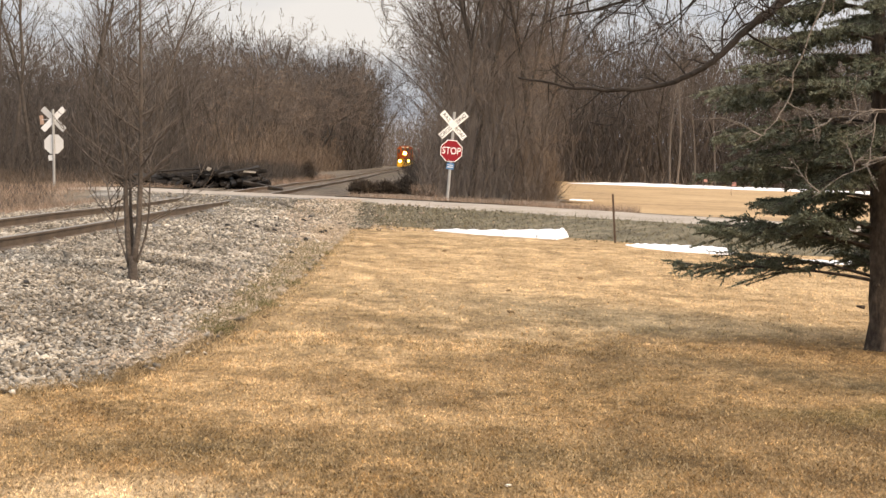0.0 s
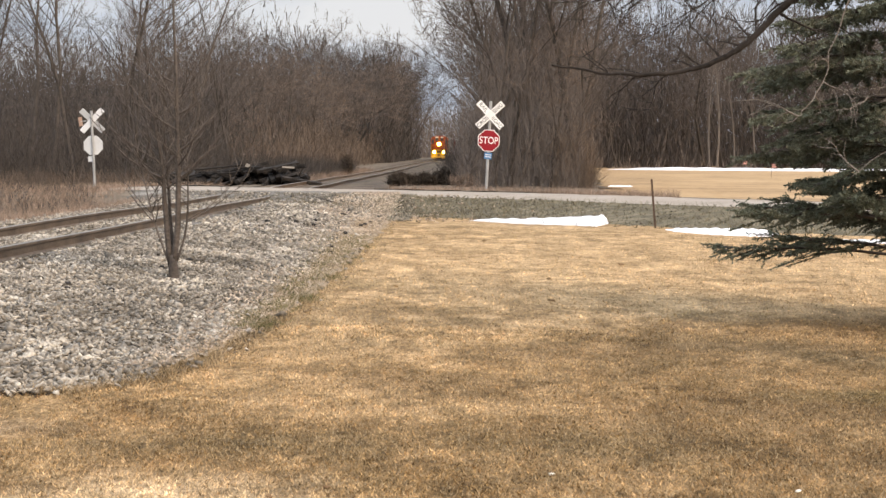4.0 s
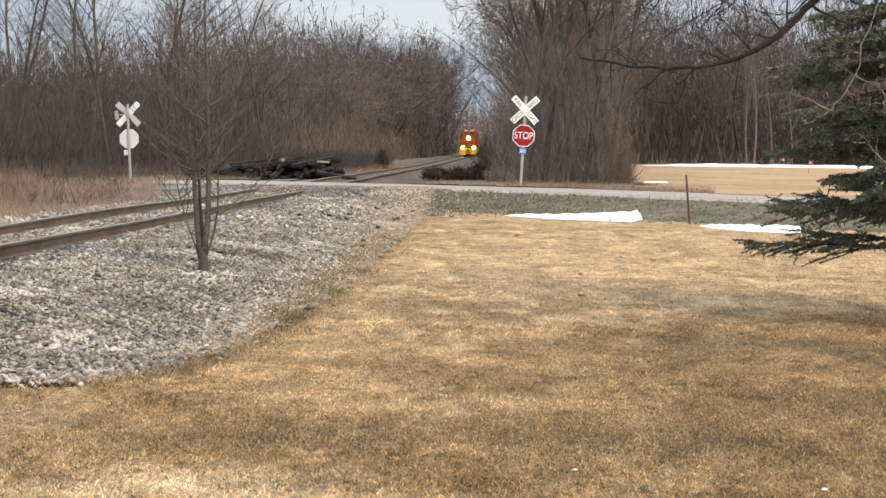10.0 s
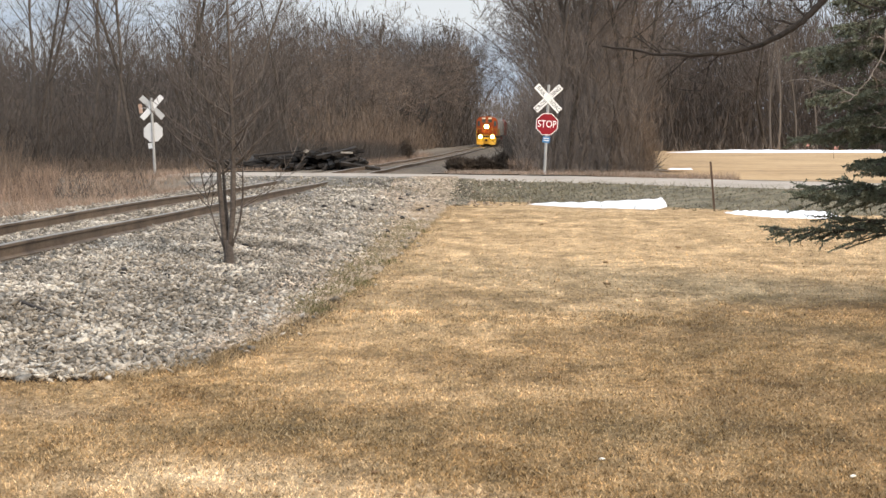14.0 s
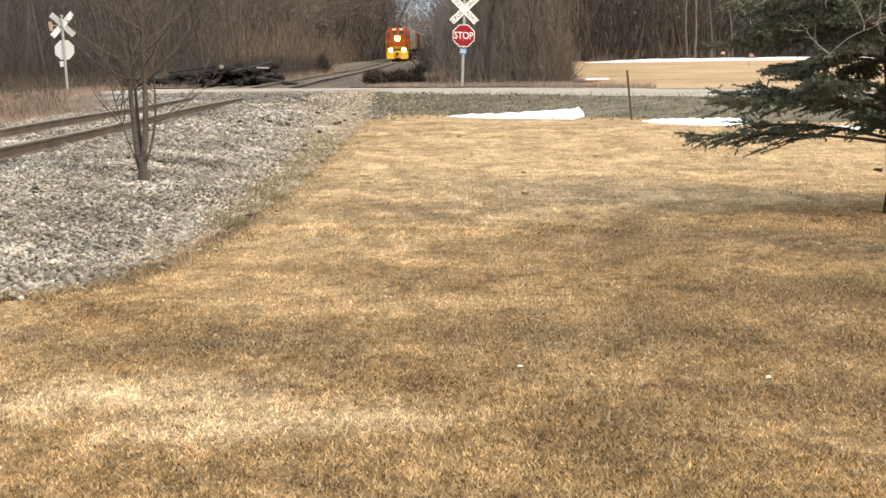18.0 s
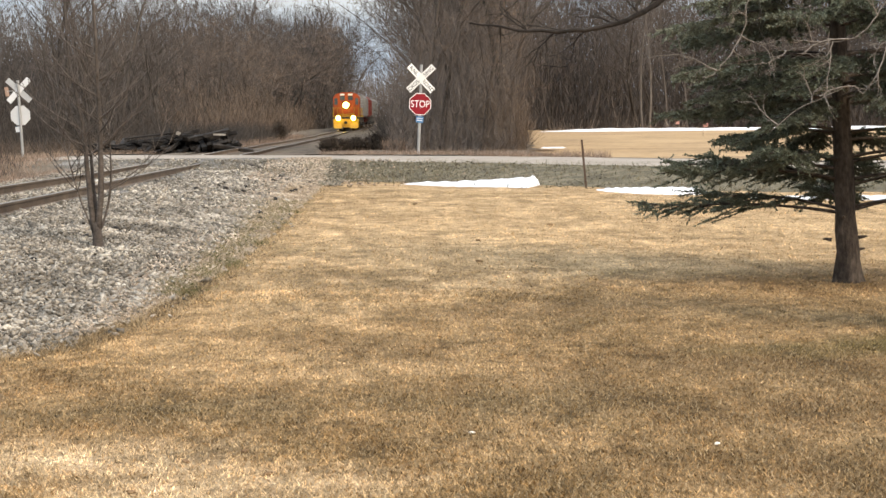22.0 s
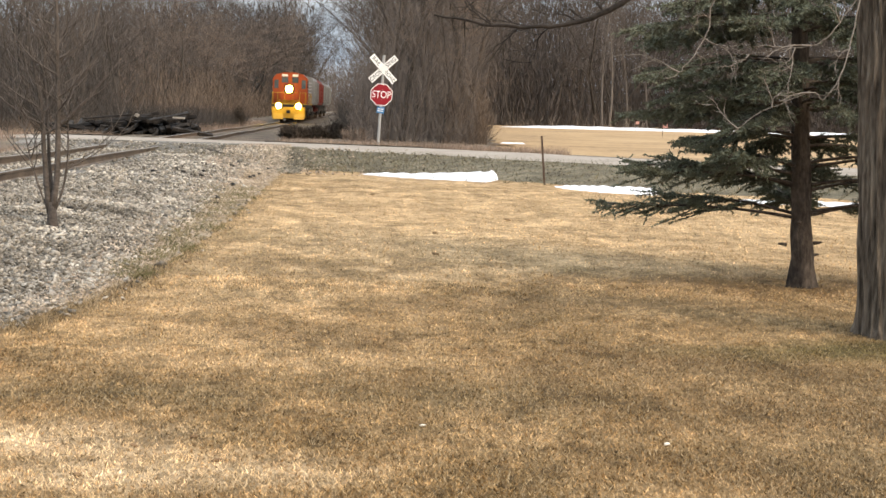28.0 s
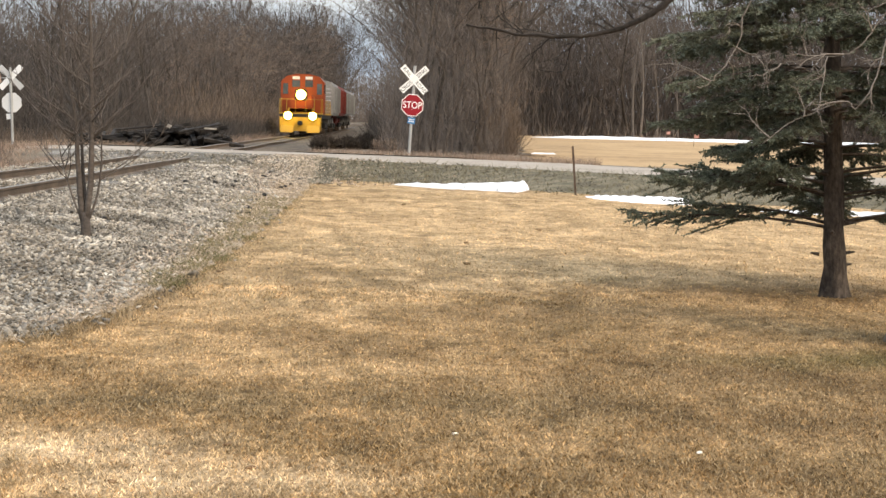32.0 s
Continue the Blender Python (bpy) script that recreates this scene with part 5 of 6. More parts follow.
shrub("bush", "low dark brown brush heap beside the railway", (-2.95, 68, z_at(-2.95, 68)), 0.55, 0.6, 0.40, 4500, M_CEDAR, 3)
shrub("bush", "low dark brown brush heap beside the railway", (-2.0, 68.5, z_at(-2.0, 68.5)), 0.5, 0.6, 0.42, 4500, M_CEDAR, 4)
shrub("bush", "low dark brown brush heap beside the railway", (-1.25, 69.5, z_at(-1.25, 69.5)), 0.5, 0.6, 0.55, 3000, M_CEDAR, 8)
shrub("bush", "low tan tuft of weeds beside the road", (-0.3, 66.0, z_at(-0.3, 66)), 0.6, 0.6, 0.38, 2200, M_REED, 6)
shrub("juniper", "small dark juniper beside the railway", (-8.6, 112, z_at(-8.6, 112)), 0.42, 0.42, 1.2, 2600, M_CEDAR, 5)

# ---- sapling on the embankment ----
sap = thing("sapling", "multi-stemmed leafless sapling growing on the stone embankment", "tree", at=(-3.45, 18.2, z_at(-3.45, 18.2)))
r = random.Random(77)
stem_list = [((-0.10, 0.0), 0.036, 2.9), ((0.05, -0.02), 0.038, 3.8), ((0.20, 0.05), 0.015, 2.0), ((0.0, 0.09), 0.024, 3.1), ((-0.22, 0.03), 0.012, 1.9)]
v, f = pipe([(0.02, 0, -0.1), (0.015, 0, 0.05), (0.01, 0, 0.16), (0.0, 0, 0.30)], [0.072, 0.062, 0.055, 0.04], 12)
under(mesh_object("trunk", v, f, M_SAPLING, True), sap)
for (ox, oy), rad, tall in stem_list:
    p = Vector((ox * 0.12, oy * 0.12, 0.16))
    d = Vector((ox * 1.8, oy * 1.8, 1)).normalized()
    seg, tw = [], []
    n = 16
    for k in range(n):
        d = (d + Vector((r.gauss(0, 0.045), r.gauss(0, 0.045), 0.17 if k < 6 else 0.05))).normalized()
        q = p + d * tall / n
        r0, r1 = rad * (1 - 0.92 * k / n), rad * (1 - 0.92 * (k + 1) / n)
        seg.append((p, q, r0, r1))
        if k > 3:
            for _ in range(r.choice((1, 2, 2))):
                a = r.uniform(0, 2 * math.pi)
                bd = Vector((math.cos(a), math.sin(a), r.uniform(0.25, 0.85))).normalized()
                bp, br = p.lerp(q, r.random()), max(0.0070, r0 * 0.50)
                ln = r.uniform(0.55, 1.25) * (1 - 0.5 * k / n)
                for j in range(6):
                    bd = (bd + Vector((r.gauss(0, 0.13), r.gauss(0, 0.13), 0.13))).normalized()
                    bq = bp + bd * ln / 6
                    tw.append((bp, bq, br * (1 - 0.14 * j), br * (1 - 0.14 * (j + 1))))
                    for _ in range((0, 1, 2, 1, 2, 2)[j]):
                        a2 = r.uniform(0, 2 * math.pi)
                        sd = (bd + Vector((math.cos(a2), math.sin(a2), 0.3)) * 0.8).normalized()
                        sl = r.uniform(0.10, 0.34)
                        mid = bq + sd * sl * 0.5
                        tw.append((bq, mid, 0.0042, 0.0032))
                        tw.append((mid, mid + (sd + Vector((0, 0, 0.35))).normalized() * sl * 0.5, 0.0032, 0.0016))
                    bp = bq
        p = q
    v, f = pipe([s[0] for s in seg] + [seg[-1][1]], [s[2] for s in seg] + [seg[-1][3]], 8)
    stem = under(mesh_object("stem", v, f, M_SAPLING, True), sap)
    v, f = tubes(tw, 4)
    tagged(under(mesh_object("twig_growth", v, f, M_SAPLING), stem), kind="stuff")

# ---- big tree at the edge of the lawn, with its hanging limbs ----
big = thing("yard_tree", "large furrowed-bark yard tree with low sweeping bare limbs", "tree", at=(3.89, 11.75, z_at(3.89, 11.75)))
r = random.Random(5)
bm = bmesh.new()
rings = []
n = 150
for k in range(80):
    z = -0.1 + 6.6 * (k / 79) ** 1.25
    rad = 0.29 * (1 - 0.02 * z) + 0.035 * math.exp(-max(0, z) * 8)
    ring = []
    for j in range(n):
        a = 2 * math.pi * j / n
        ridge = 0.013 * math.sin(a * 31 + 2.2 * math.sin(z * 2.9 + a * 3) + 3 * noise.noise(Vector((a * 2, z * 2.2, 5)))) + 0.014 * noise.noise(Vector((math.cos(a) * 9, math.sin(a) * 9, z * 2.6))) + 0.03 * math.exp(-max(0, z) * 5) * math.sin(a * 5 + 0.6)
        ring.append(bm.verts.new(((rad + ridge) * math.cos(a) - 0.055 * z, (rad + ridge) * math.sin(a), z)))
    rings.append(ring)
for a_, b_ in zip(rings, rings[1:]):
    for j in range(n):
        bm.faces.new((a_[j], a_[(j + 1) % n], b_[(j + 1) % n], b_[j]))
part("trunk", bm, M_BARK_NEAR, big, "thick grey trunk with furrowed bark")


def path_limb(points, r0, r1, parent, mat, seed, sprouts=16, reach=(0.25, 0.8), droop=-0.05, name="limb", twig_mat=None, level2=4):
    """A limb along a line, with side twigs that fork again."""
    q = random.Random(seed)
    pts = [Vector(p) for p in points]
    fine = []
    for i in range(len(pts) - 1):
        a_, b_ = pts[max(i - 1, 0)], pts[i]
        c_, d_ = pts[i + 1], pts[min(i + 2, len(pts) - 1)]
        for k in range(6):
            t = k / 6
            fine.append(0.5 * ((2 * b_) + (c_ - a_) * t + (2 * a_ - 5 * b_ + 4 * c_ - d_) * t * t + (3 * b_ - a_ - 3 * c_ + d_) * t ** 3) + Vector((q.gauss(0, 0.004), q.gauss(0, 0.004), q.gauss(0, 0.004))))
    fine.append(pts[-1])
    m = len(fine) - 1
    v, f = pipe(fine, [r0 + (r1 - r0) * i / m for i in range(m + 1)], 8)
    limb = under(mesh_object(name, v, f, mat, True), parent)
    tw = []

    def sprout(p, d, ln, rad, level):
        n = 5
        for j in range(n):
            d = (d + Vector((q.gauss(0, 0.22), q.gauss(0, 0.22), q.gauss(0, 0.18) + droop))).normalized()
            e_ = p + d * ln / n
            tw.append((p, e_, rad * (1 - 0.15 * j), rad * (1 - 0.15 * (j + 1))))
            if level and q.random() < 0.75:
                sprout(e_, (d + Vector((q.gauss(0, 0.6), q.gauss(0, 0.6), q.gauss(0, 0.5)))).normalized(), ln * q.uniform(0.35, 0.7), rad * 0.55, level - 1)
            p = e_

    for k in range(sprouts):
        i = int(m * (0.12 + 0.86 * (k + q.random()) / sprouts))
        d = (fine[min(i + 1, m)] - fine[i]).normalized()
        side = Vector((q.gauss(0, 0.5), q.gauss(0, 0.5), q.gauss(0.15, 0.7))).normalized()
        sprout(fine[i], (d * 0.5 + side).normalized(), q.uniform(*reach), max(0.0062, (r0 + (r1 - r0) * i / m) * 0.42), level2 - 2)
    if tw:
        v, f = tubes(tw, 4)
        tagged(under(mesh_object("twig_growth", v, f, twig_mat or mat), limb), kind="stuff")
    return limb


O = big.location
def local(points):
    return [Vector(p) - O for p in points]


# the sweeping limb, then the ones above it that reach over the lawn
path_limb(local([(3.75, 11.7, 3.9), (3.1, 11.3, 3.55), (2.55, 11.05, 3.10), (2.12, 11, 2.74), (1.93, 11, 2.58), (1.76, 11, 2.40), (1.57, 11, 2.26), (1.31, 11, 2.16), (1.02, 11, 2.13), (0.72, 11, 2.14), (0.40, 11, 2.19)]), 0.038, 0.006, big, M_LIMB, 1, 20, (0.15, 0.5), 0.02)
path_limb(local([(3.75, 11.7, 4.3), (3.0, 11.2, 4.05), (2.2, 11.0, 3.45), (1.6, 10.9, 3.0), (1.1, 10.9, 2.72), (0.65, 10.9, 2.6)]), 0.030, 0.004, big, M_LIMB, 2, 40, (0.3, 0.9), -0.02)
path_limb(local([(3.75, 11.7, 4.0), (3.0, 11.0, 3.6), (2.3, 10.9, 3.12), (1.85, 10.9, 2.88), (1.45, 10.9, 2.80), (1.0, 10.9, 2.86)]), 0.026, 0.004, big, M_LIMB, 3, 36, (0.25, 0.8), -0.02)
path_limb(local([(3.75, 11.7, 4.8), (2.8, 11.2, 4.6), (1.8, 11.0, 4.0), (1.0, 10.9, 3.5), (0.2, 10.9, 3.2), (-0.3, 10.9, 3.05)]), 0.030, 0.004, big, M_LIMB, 4, 40, (0.35, 1.1), -0.03)
path_limb(local([(2.62, 11.05, 3.15), (2.42, 11, 2.75), (2.26, 11, 2.34), (2.22, 11, 2.12), (2.13, 11, 1.97), (2.03, 11, 1.84), (1.95, 11, 1.82)]), 0.005, 0.002, big, M_PALETWIG, 5, 5, (0.12, 0.3), -0.1, "hanging_twig")
path_limb(local([(3.7, 11.7, 2.75), (3.35, 11.6, 2.35), (3.15, 11.5, 2.12), (2.85, 11.5, 2.05), (2.55, 11.5, 2.0)]), 0.006, 0.002, big, M_PALETWIG, 6, 5, (0.12, 0.35), -0.02, "hanging_twig")
path_limb(local([(3.75, 11.7, 3.1), (3.45, 11.6, 2.5), (3.32, 11.5, 2.0), (3.18, 11.5, 1.72), (3.08, 11.5, 1.76), (2.75, 11.5, 1.62), (2.52, 11.5, 1.45)]), 0.006, 0.002, big, M_PALETWIG, 7, 6, (0.10, 0.3), 0.0, "hanging_twig")


# ---- spruce ----
spruce = thing("spruce", "dark green spruce with drooping tiers and a bare lower trunk", "tree", at=(4.12, 15.3, z_at(4.12, 15.3)))
r = random.Random(9)
bm = bmesh.new()
rings, n = [], 20
for k in range(34):
    z = -0.1 + 6.4 * k / 33
    rad = 0.106 * (1 - z / 7.2) + 0.035 * math.exp(-max(0, z) * 9)
    rings.append([bm.verts.new(((rad + 0.05 * math.exp(-max(0, z) * 9) * math.sin(6.283 * j / n * 4 + 1) + 0.022 * noise.noise(Vector((math.cos(6.283 * j / n) * 3, math.sin(6.283 * j / n) * 3, z * 5)))) * math.cos(6.283 * j / n) - 0.055 * z + 0.01, rad * math.sin(6.283 * j / n), z)) for j in range(n)])
for a_, b_ in zip(rings, rings[1:]):
    for j in range(n):
        bm.faces.new((a_[j], a_[(j + 1) % n], b_[(j + 1) % n], b_[j]))
part("trunk", bm, M_SPRUCEBARK, spruce, "brown scaly trunk")
for h, a in ((0.42, 0.1), (0.40, 3.0), (0.5, 1.7), (0.62, 4.4), (0.7, 5.6), (0.3, 0.4)):
    c, s_ = math.cos(a), math.sin(a)
    bm = rod((0.13 * c - 0.055 * h, 0.13 * s_, h), (0.21 * c - 0.055 * h, 0.21 * s_, h + 0.01), 0.02, 0.008, 6)
    part("branch_stub", bm, M_SPRUCEBARK, spruce)
nr = np.random.default_rng(14)
TIERS = [(0.70, 1.78, 9), (0.95, 1.72, 9), (1.12, 1.48, 9), (1.38, 1.16, 8), (1.70, 1.54, 9), (1.88, 1.26, 7), (2.10, 1.70, 10), (2.44, 1.66, 10), (2.72, 1.40, 8), (2.96, 1.22, 7), (3.20, 1.02, 6),
         (3.40, 0.92, 7), (3.75, 0.85, 6), (4.15, 0.75, 6), (4.6, 0.62, 5), (5.1, 0.48, 5), (5.6, 0.34, 5), (6.0, 0.2, 4)]
for tier, reach, count in TIERS:
    for b in range(count):
        a = math.pi + (0.0 if tier < 1.3 else 0.4) + 2 * math.pi * b / count + (r.uniform(-0.12, 0.12) if b == 0 else r.uniform(-0.3, 0.3))
        if tier < 1.4 and math.sin(a) < -0.70:
            continue
        L = reach * (r.uniform(0.96, 1.03) if b == 0 else r.uniform(0.72, 1.0))
        z = tier + r.uniform(-0.06, 0.06)
        p, d = Vector((-0.055 * z + 0.05 * math.cos(a), 0.05 * math.sin(a), z)), Vector((math.cos(a), math.sin(a), 0.20))
        sag = -0.020 if tier < 1.3 else -0.045
        wood, P, Q = [], [], []
        n = 13
        for k in range(n):
            d = (d + Vector((r.gauss(0, 0.05), r.gauss(0, 0.05), sag + r.gauss(0, 0.012) + (0.05 if k > 8 else 0)))).normalized()
            q = p + d * L / n
            wood.append((p, q, 0.017 * (1 - 0.8 * k / n), 0.017 * (1 - 0.8 * (k + 1) / n)))
            side = Vector((-d.y, d.x, 0)).normalized()
            if k > (3 if tier < 1.3 else 2):
                for sg in (-1, 1, -1, 1, 0):
                    if tier < 1.3 and r.random() < 0.03:
                        continue
                    tl = (0.10 + 0.34 * (1 - abs(k / n - 0.5) * 1.3)) * r.uniform(0.5, 1.15) * (0.55 if sg == 0 else 1.0) * (0.8 + 0.2 * L)
                    td = (d * 0.9 + side * sg * r.uniform(0.5, 1.0) + Vector((0, 0, r.uniform(-0.38, 0.22) if tier < 1.3 else r.uniform(-0.26, 0.16)))).normalized()
                    tp = p.lerp(q, r.random())
                    tq = tp + td * tl + Vector((0, 0, -0.10 * tl))
                    wood.append((tp, tq, 0.006, 0.003))
                    shoots = [(tp.lerp(tq, 0.2), tq, td)]
                    for _ in range(4 if tier < 3.3 else 1):
                        sp = tp.lerp(tq, r.uniform(0.25, 1.0))
                        sd = (td + Vector((r.gauss(0, 0.55), r.gauss(0, 0.55), r.gauss(-0.1, 0.17)))).normalized()
                        shoots.append((sp, sp + sd * r.uniform(0.05, 0.12), sd))
                    for s0, s1, sd in shoots:
                        m = max(4, int((s1 - s0).length * (250 if tier < 1.3 else 230 if tier < 3.3 else 90)))
                        t = nr.random(m)[:, None]
                        base = np.array(s0)[None] * (1 - t) + np.array(s1)[None] * t
                        P.append(base)
                        Q.append(base + np.array(sd)[None] * 0.012 + nr.normal(0, 0.0135, (m, 3)))
            p = q
        v, f = tubes(wood, 4)
        branch = under(mesh_object("branch", v, f, M_SPRUCEBARK), spruce)
        v, f = slivers(np.concatenate(P), np.concatenate(Q), 0.0135 if tier < 3.3 else 0.024, nr)
        under(mesh_object("foliage", v, f, M_NEEDLE), branch, "dark green needles")


# ---- the train ----
TRAIN_Z = RAIL_Z


def wheelset(parent, y, radius=0.5):
    ax = new("wheelset")
    ax.parent = parent
    ax.location = (0, y, radius)
    part("axle", rod((-0.72, 0, 0), (0.72, 0, 0), 0.08, sides=10), M_LOCOBLACK, ax)
    for sx in (-1, 1):
        bm = rod((sx * 0.70, 0, 0), (sx * 0.82, 0, 0), radius, sides=24)
        rod((sx * 0.68, 0, 0), (sx * 0.71, 0, 0), radius + 0.03, sides=24, bm=bm)
        part("wheel", bm, M_RAIL, ax)
    return ax


def dome(at, radius, bulge):
    """A bulging lens that looks towards -y."""
    bm = bmesh.new()
    bmesh.ops.create_uvsphere(bm, u_segments=18, v_segments=10, radius=1.0)
    bmesh.ops.transform(bm, matrix=Matrix.Translation(at) @ Matrix.Diagonal((radius, bulge, radius, 1)), verts=bm.verts)
    return bm


def locomotive():
    """A four-axle road switcher, nose towards -y; its headlamp stands at y = 0."""
    lo = thing("locomotive", "orange and yellow diesel locomotive with headlamp and ditch lights lit", "locomotive")
    part("underframe", box(2.9, 16.6, 0.30, (0, 8.2, 1.35), 0.03), M_LOCOBLACK, lo)
    pilot = bmesh.new()
    box(2.8, 0.14, 0.95, (0, -0.35, 0.80), 0.03, bm=pilot)
    for sx in (-1, 1):
        box(0.9, 0.12, 0.5, (sx * 0.9, -0.46, 0.45), 0.02, pose(0, 0, 0, -14, 0, 0), bm=pilot)
    part("pilot", pilot, M_YELLOW, lo, "yellow pilot plate")
    part("coupler", box(0.32, 0.6, 0.3, (0, -0.65, 0.88), 0.05), M_LOCOBLACK, lo)
    for sx in (-1, 1):
        st = bmesh.new()
        for k in range(4):
            box(0.42, 0.28, 0.03, (sx * 1.22, -0.05, 0.45 + 0.27 * k), bm=st)
        box(0.03, 0.3, 1.0, (sx * 1.44, -0.05, 0.85), bm=st)
        part("steps", st, M_YELLOW, lo)
    nose = box(1.75, 1.7, 1.35, (0, 0.85, 2.17), 0.12)
    part("nose", nose, M_ORANGE, lo, "orange low nose")
    part("nose_stripe", box(1.77, 1.5, 0.36, (0, 0.75, 1.75), 0.05), M_YELLOW, lo, "yellow nose band")
    house = part("headlamp_housing", box(0.86, 0.12, 0.80, (0, -0.02, 2.82), 0.08), M_LOCOBLACK, lo)
    for sx in (-1, 1):
        d = part("ditch_light", rod((sx * 0.85, -0.50, 1.36), (sx * 0.85, -0.20, 1.36), 0.29, sides=18), M_LOCOBLACK, lo)
        part("lens", dome((sx * 0.85, -0.50, 1.36), 0.265, 0.16), M_LAMP, d, "glowing warm white lens")
    part("headlamp", dome((0, -0.08, 2.82), 0.33, 0.18), M_LAMP, house, "glowing warm white lamp")
    cab = bmesh.new()
    pts = [(-1.5, 1.5), (-1.5, 3.75), (-1.15, 4.12), (-0.5, 4.28), (0.5, 4.28), (1.15, 4.12), (1.5, 3.75), (1.5, 1.5)]
    outline(pts, 2.5, cab)
    bmesh.ops.translate(cab, vec=(0, 2.95, 0), verts=cab.verts)
    cabo = part("cab", cab, M_ORANGE, lo, "orange cab with dark windows")
    for sx in (-1, 1):
        part("windscreen", box(0.55, 0.03, 0.48, (sx * 0.45, 1.69, 3.62), 0.01), M_CABGLASS, cabo)
        part("windscreen", box(0.36, 0.03, 0.75, (sx * 1.18, 1.69, 3.25), 0.01), M_CABGLASS, cabo)
        for k in range(2):
            part("side_window", box(0.03, 0.7, 0.62, (sx * 1.51, 2.55 + 0.85 * k, 3.3), 0.01), M_CABGLASS, cabo)
        part("number_board", box(0.5, 0.06, 0.2, (sx * 0.45, 1.66, 4.02), 0.01), M_SIGNWHITE, cabo)
    hood = bmesh.new()
    pts = [(-0.92, 1.5), (-0.92, 3.75), (-0.72, 4.0), (0.72, 4.0), (0.92, 3.75), (0.92, 1.5)]
    outline(pts, 11.6, hood)
    bmesh.ops.translate(hood, vec=(0, 10.0, 0), verts=hood.verts)
    hd = part("long_hood", hood, M_ORANGE, lo, "orange long hood with a black top")
    for k in range(11):
        for sx in (-1, 1):
            part("hood_door", box(0.02, 0.92, 1.7, (sx * 0.925, 4.9 + 1.0 * k, 2.5), 0.008), M_LOCOBLACK if k % 4 == 3 else M_ORANGE, hd)
    part("exhaust_stack", box(0.5, 1.0, 0.25, (0, 8, 4.1), 0.03), M_LOCOBLACK, hd)
    for k in range(2):
        part("roof_fan", rod((0, 11.5 + 1.7 * k, 3.98), (0, 11.5 + 1.7 * k, 4.2), 0.62, sides=20), M_LOCOBLACK, hd)
    part("horn", rod((0.3, 3.2, 4.38), (0.3, 2.5, 4.38), 0.05, 0.12, 10), M_LOCOBLACK, cabo)
    part("sill_stripe", box(2.96, 16.4, 0.12, (0, 8.2, 1.53), 0.01), M_YELLOW, lo, "yellow sill stripe")
    part("fuel_tank", rod((0, 6.4, 0.72), (0, 10.2, 0.72), 0.62, sides=14), M_LOCOBLACK, lo)
    for sx in (-1, 1):
        rail = bmesh.new()
        for k in range(13):
            rod((sx * 1.42, -0.2 + (1.6 * k if k else 0), 1.55), (sx * 1.42, -0.2 + (1.6 * k if k else 0), 2.55), 0.018, sides=5, bm=rail) if k < 11 else None
        rod((sx * 1.42, -0.2, 2.55), (sx * 1.42, 15.8, 2.55), 0.018, sides=5, bm=rail)
        part("handrail", rail, M_YELLOW, lo, "yellow handrail")
        rail = bmesh.new()
        for x in (0.35, 0.95, 1.42):
            rod((sx * x, -0.32, 1.5), (sx * x, -0.32, 2.5), 0.018, sides=5, bm=rail)
        rod((sx * 0.35, -0.32, 2.5), (sx * 1.42, -0.32, 2.5), 0.018, sides=5, bm=rail)
        part("end_rail", rail, M_YELLOW, lo, "yellow front railing")
    sets = []
    for y in (2.6, 13.8):
        tr = part("bogie", box(2.3, 3.9, 0.45, (0, y, 0.72), 0.06), M_LOCOBLACK, lo)
        for dy in (-1.37, 1.37):
            sets.append(wheelset(lo, y + dy))
    return lo, sets


def hopper(mat, label):
    car = thing("hopper_car", label, "railway wagon", "freight cars")
    pts = [(-1.5, 1.5), (-1.56, 1.9), (-1.56, 3.7), (-1.35, 4.15), (-0.6, 4.35), (0.6, 4.35), (1.35, 4.15), (1.56, 3.7), (1.56, 1.9), (1.5, 1.5)]
    b = outline(pts, 15.0)
    bmesh.ops.translate(b, vec=(0, 7.5, 0), verts=b.verts)
    body = part("body", b, mat, car)
    for k in range(12):
        for sx in (-1, 1):
            part("side_post", box(0.10, 0.12, 2.1, (sx * 1.60, 0.4 + 1.29 * k, 2.75), 0.01), mat, body)
    part("roof_walk", box(0.6, 14.6, 0.06, (0, 7.5, 4.42), 0.01), M_SIGNBACK, body)
    for k in range(3):
        part("bay", box(2.2, 2.4, 0.9, (0, 3.4 + 4.1 * k, 1.05), 0.25), mat, car)
    part("sill", box(0.6, 16, 0.35, (0, 7.5, 1.05), 0.02), M_LOCOBLACK, car)
    for sx in (-1, 1):
        lad = bmesh.new()
        for k in range(8):
            box(0.4, 0.03, 0.03, (sx * 1.15, -0.06, 1.5 + 0.3 * k), bm=lad)
        part("ladder", lad, M_SIGNBACK, car)
    sets = []
    for y in (1.6, 13.4):
        part("bogie", box(2.1, 2.6, 0.4, (0, y, 0.6), 0.06), M_LOCOBLACK, car)
        for dy in (-0.88, 0.88):
            sets.append(wheelset(car, y + dy, 0.42))
    return car, sets


LOCO, LOCO_AXLES = locomotive()
CARS = [hopper(m, lab) for m, lab in ((M_CARGREY, "dirty grey covered hopper car behind the locomotive"), (M_CARRED, "oxide red covered hopper car in the train"), (M_CARGREY, "dirty grey covered hopper car in the train"), (M_CARGREY, "dirty grey covered hopper car in the train"))]

# ---- fallen leaves, clods and loose bits ----
leaf_rng = random.Random(66)


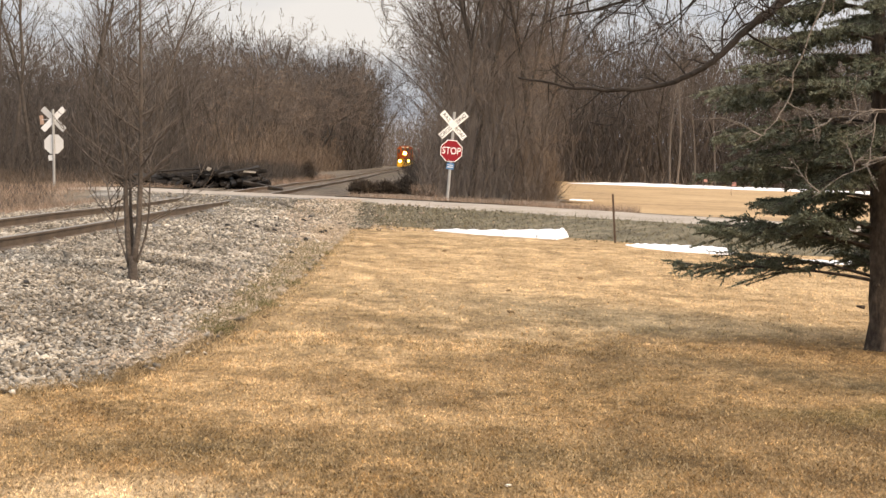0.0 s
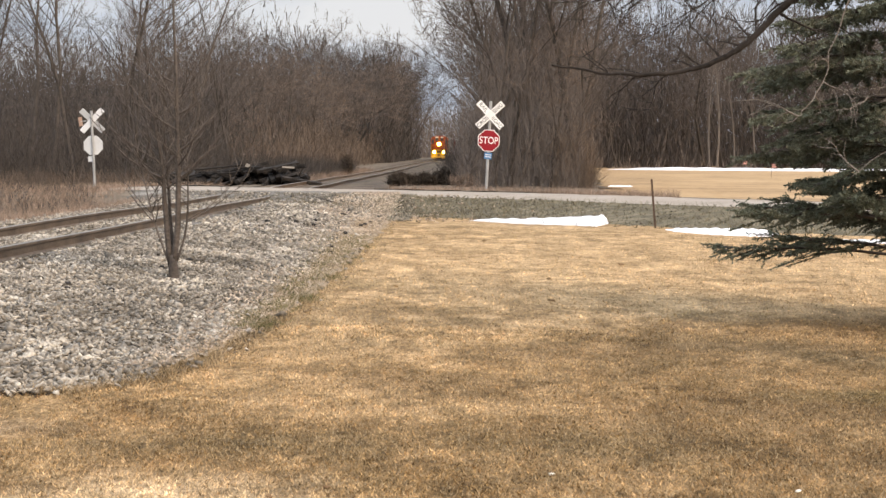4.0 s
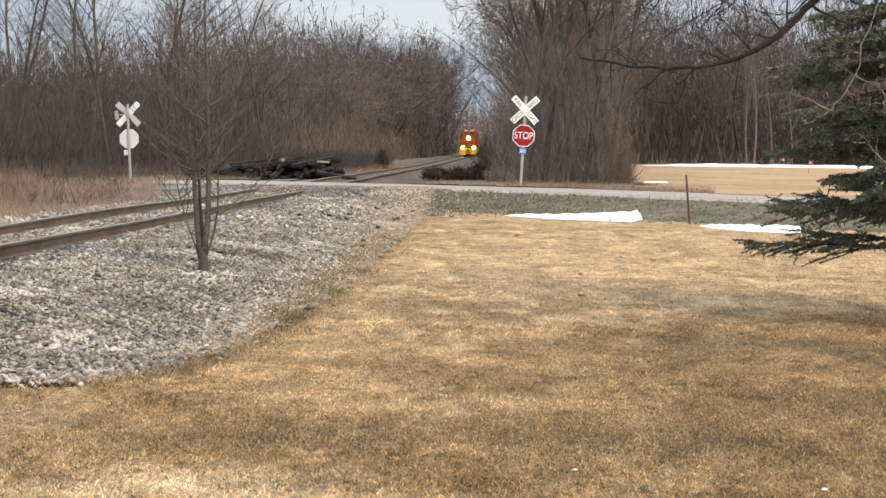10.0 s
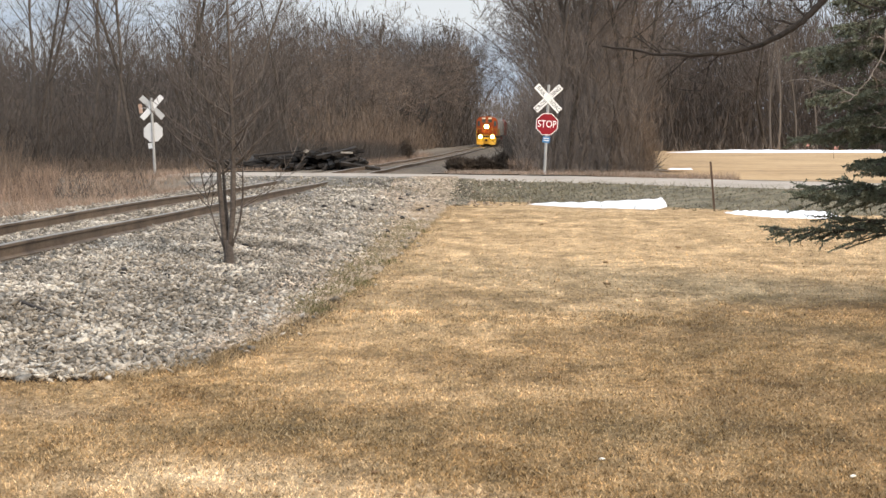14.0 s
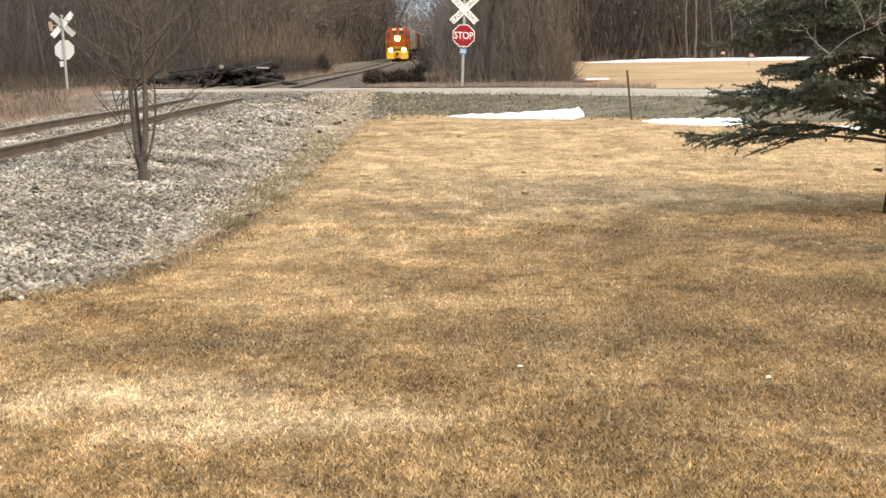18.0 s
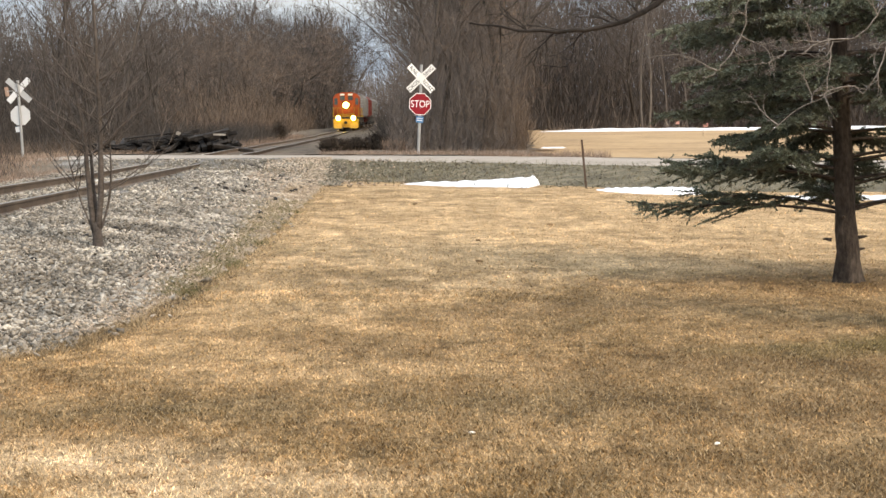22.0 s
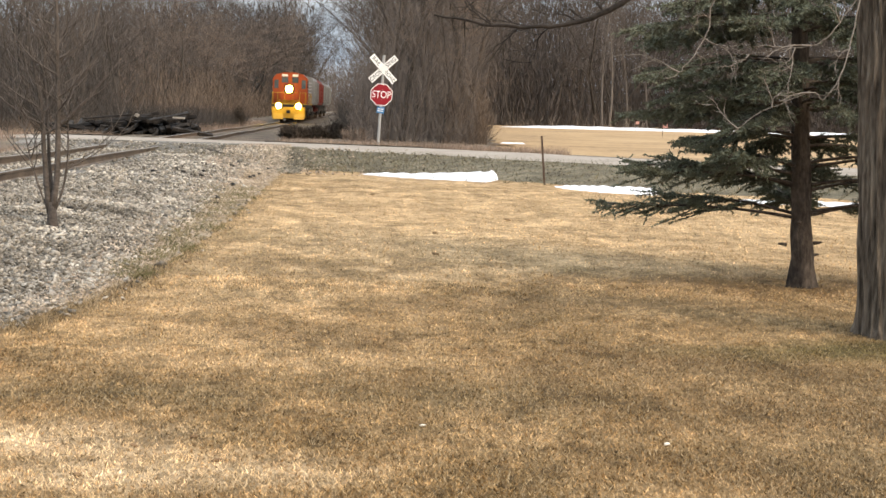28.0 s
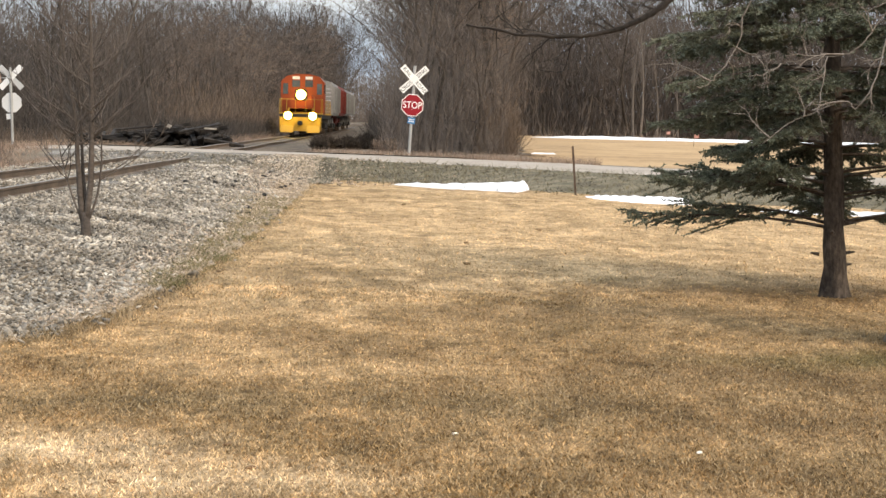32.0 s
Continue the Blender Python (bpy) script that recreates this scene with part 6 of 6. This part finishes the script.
def scrap(name, x, y, size, mat, label, category, tall=0.35):
    """A small curled leaf, clod or stone lying on the ground."""
    bm = bmesh.new()
    bmesh.ops.create_icosphere(bm, subdivisions=2, radius=1.0)
    for v in bm.verts:
        k = 1 + 0.35 * noise.noise(v.co * 1.7 + Vector((x, y, 0)))
        v.co = Vector((v.co.x * size * k, v.co.y * size * 0.7 * k, v.co.z * size * tall * k + size * tall * 0.6))
    me = bpy.data.meshes.new(name)
    bm.to_mesh(me)
    bm.free()
    me.materials.append(mat)
    ob = new(name, me)
    ob.matrix_world = pose(x, y, z_at(x, y) + 0.004, leaf_rng.uniform(-15, 15), leaf_rng.uniform(-15, 15), leaf_rng.uniform(0, 360))
    return tagged(ob, label, category)


for x, y in ((1.43, 7.75), (0.28, 8.1)):
    scrap("leaf", x, y, 0.020, M_PALELEAF, "bleached pale scrap lying on the lawn", "leaf")
for x, y in ((-1.2, 6.9), (-0.8, 7.7), (-1.05, 7.5), (-0.65, 7.2), (0.9, 21.0), (0.15, 30.0), (0.75, 17.5), (2.1, 24.0), (-1.75, 16.2)):
    scrap("leaf", x, y, 0.012 + 0.0014 * y, M_LEAF, "curled brown leaf on the lawn", "leaf")
for k in range(34):
    y = 15 + 27 * leaf_rng.random() ** 0.8
    x = leaf_rng.uniform(-4.3, -2.3)
    scrap("clod", x, y, leaf_rng.uniform(0.03, 0.06) + 0.0006 * y, M_CREO, "dark clod lying on the stone embankment", "clod", 0.6)

def stick(name, p, q, rad, label, mat):
    ob = thing(name, label, "stick", at=(p[0], p[1], z_at(*p)))
    part("shaft", rod((0, 0, rad + 0.02), (q[0] - p[0], q[1] - p[1], z_at(*q) - z_at(*p) + rad + 0.02), rad, rad * 0.7, 7), mat, ob)
    return ob


stick("stick", (-4.18, 12.99), (-3.84, 12.62), 0.02, "short dark stick lying on the ballast", M_LIMB)
stick("plank", (-4.4, 45.6), (-3.6, 44.4), 0.035, "weathered grey stick lying on the stones by the crossing", M_BARK)
for x, y, s in ((-15.0, 43.0, 0.22), (-13.2, 38.5, 0.16)):
    scrap("rubble", x, y, s, M_CREAM, "pale lump of rubble in the weeds beside the track", "rubble", 0.7)

# ---- lawn grass ----
def blades(name, n, ylo, yhi, tall, wide, seed, power=1.6):
    r = np.random.default_rng(seed)
    y = ylo + (yhi - ylo) * r.random(n) ** power
    x = y * (-0.36 + 0.72 * r.random(n))
    ok = x > toe_x(y) - 0.15 * r.random(n) - 0.05
    x, y = x[ok], y[ok]
    n = len(x)
    h = tall * (0.4 + 0.9 * r.random(n))
    a = r.random(n) * 2 * math.pi
    out = h * (0.3 + 0.9 * r.random(n))
    p = np.stack([x, y, height(x, y) - 0.004], 1)
    tip = p + np.stack([np.cos(a) * out, np.sin(a) * out, h * (0.55 + 0.45 * r.random(n))], 1)
    b = r.random(n) * 2 * math.pi
    s = np.stack([np.cos(b), np.sin(b), 0 * b], 1) * (wide * (0.6 + 0.8 * r.random(n)))[:, None] / 2
    v = np.stack([p - s, p + s, tip], 1).reshape(-1, 3)
    f = np.arange(3 * n).reshape(-1, 3)
    return tagged(mesh_object(name, v, f, M_BLADE), "short dry straw-coloured grass blades of the lawn", "grass", kind="stuff")


blades("grass", 330000, 4.9, 15.0, 0.024, 0.0075, 71, 1.5)
blades("grass", 100000, 14.0, 36.0, 0.029, 0.012, 72, 1.3)


def motions():
    """The train runs towards the crossing; the wheels turn with it."""
    stops = [(0, 310.0), (6, 279.5), (12, 245.5), (18, 210.5), (24, 169.5), (28, 141.5), (32, 112.8)]
    ts, ys = [a for a, b in stops], [b for a, b in stops]

    def where(t):
        i = min(max(1, next((k for k in range(1, len(ts)) if t <= ts[k]), len(ts) - 1)), len(ts) - 1)
        def slope(k):
            if k == 0:
                return (ys[1] - ys[0]) / (ts[1] - ts[0])
            if k == len(ts) - 1:
                return (ys[-1] - ys[-2]) / (ts[-1] - ts[-2])
            return (ys[k + 1] - ys[k - 1]) / (ts[k + 1] - ts[k - 1])
        h = ts[i] - ts[i - 1]
        u = (t - ts[i - 1]) / h
        return (2 * u ** 3 - 3 * u * u + 1) * ys[i - 1] + (u ** 3 - 2 * u * u + u) * h * slope(i - 1) + (3 * u * u - 2 * u ** 3) * ys[i] + (u ** 3 - u * u) * h * slope(i)

    rows = [k * 0.5 for k in range(65)]
    def on_line(y):
        """The pose of a vehicle whose front stands at y on the curving, climbing line."""
        slope = float(bend(y + 16) - bend(y)) / 16
        return pose(TRACK_X + float(bend(y)), y, TRAIN_Z + float(rise(y)), math.degrees(float(rise(y + 16) - rise(y)) / 16), 0, -math.degrees(slope))

    walk(LOCO, [(t, on_line(where(t))) for t in rows])
    for k, (car, sets) in enumerate(CARS):
        walk(car, [(t, on_line(where(t) + 17.6 + 16.6 * k)) for t in rows])
    steps = [k * 0.1 for k in range(321)]
    for sets, radius in [(LOCO_AXLES, 0.5)]:
        for ax in sets:
            home = ax.location.copy()
            walk(ax, [(t, pose(*home, math.degrees((ys[0] - where(t)) / radius) % 360, 0, 0)) for t in steps])


motions()
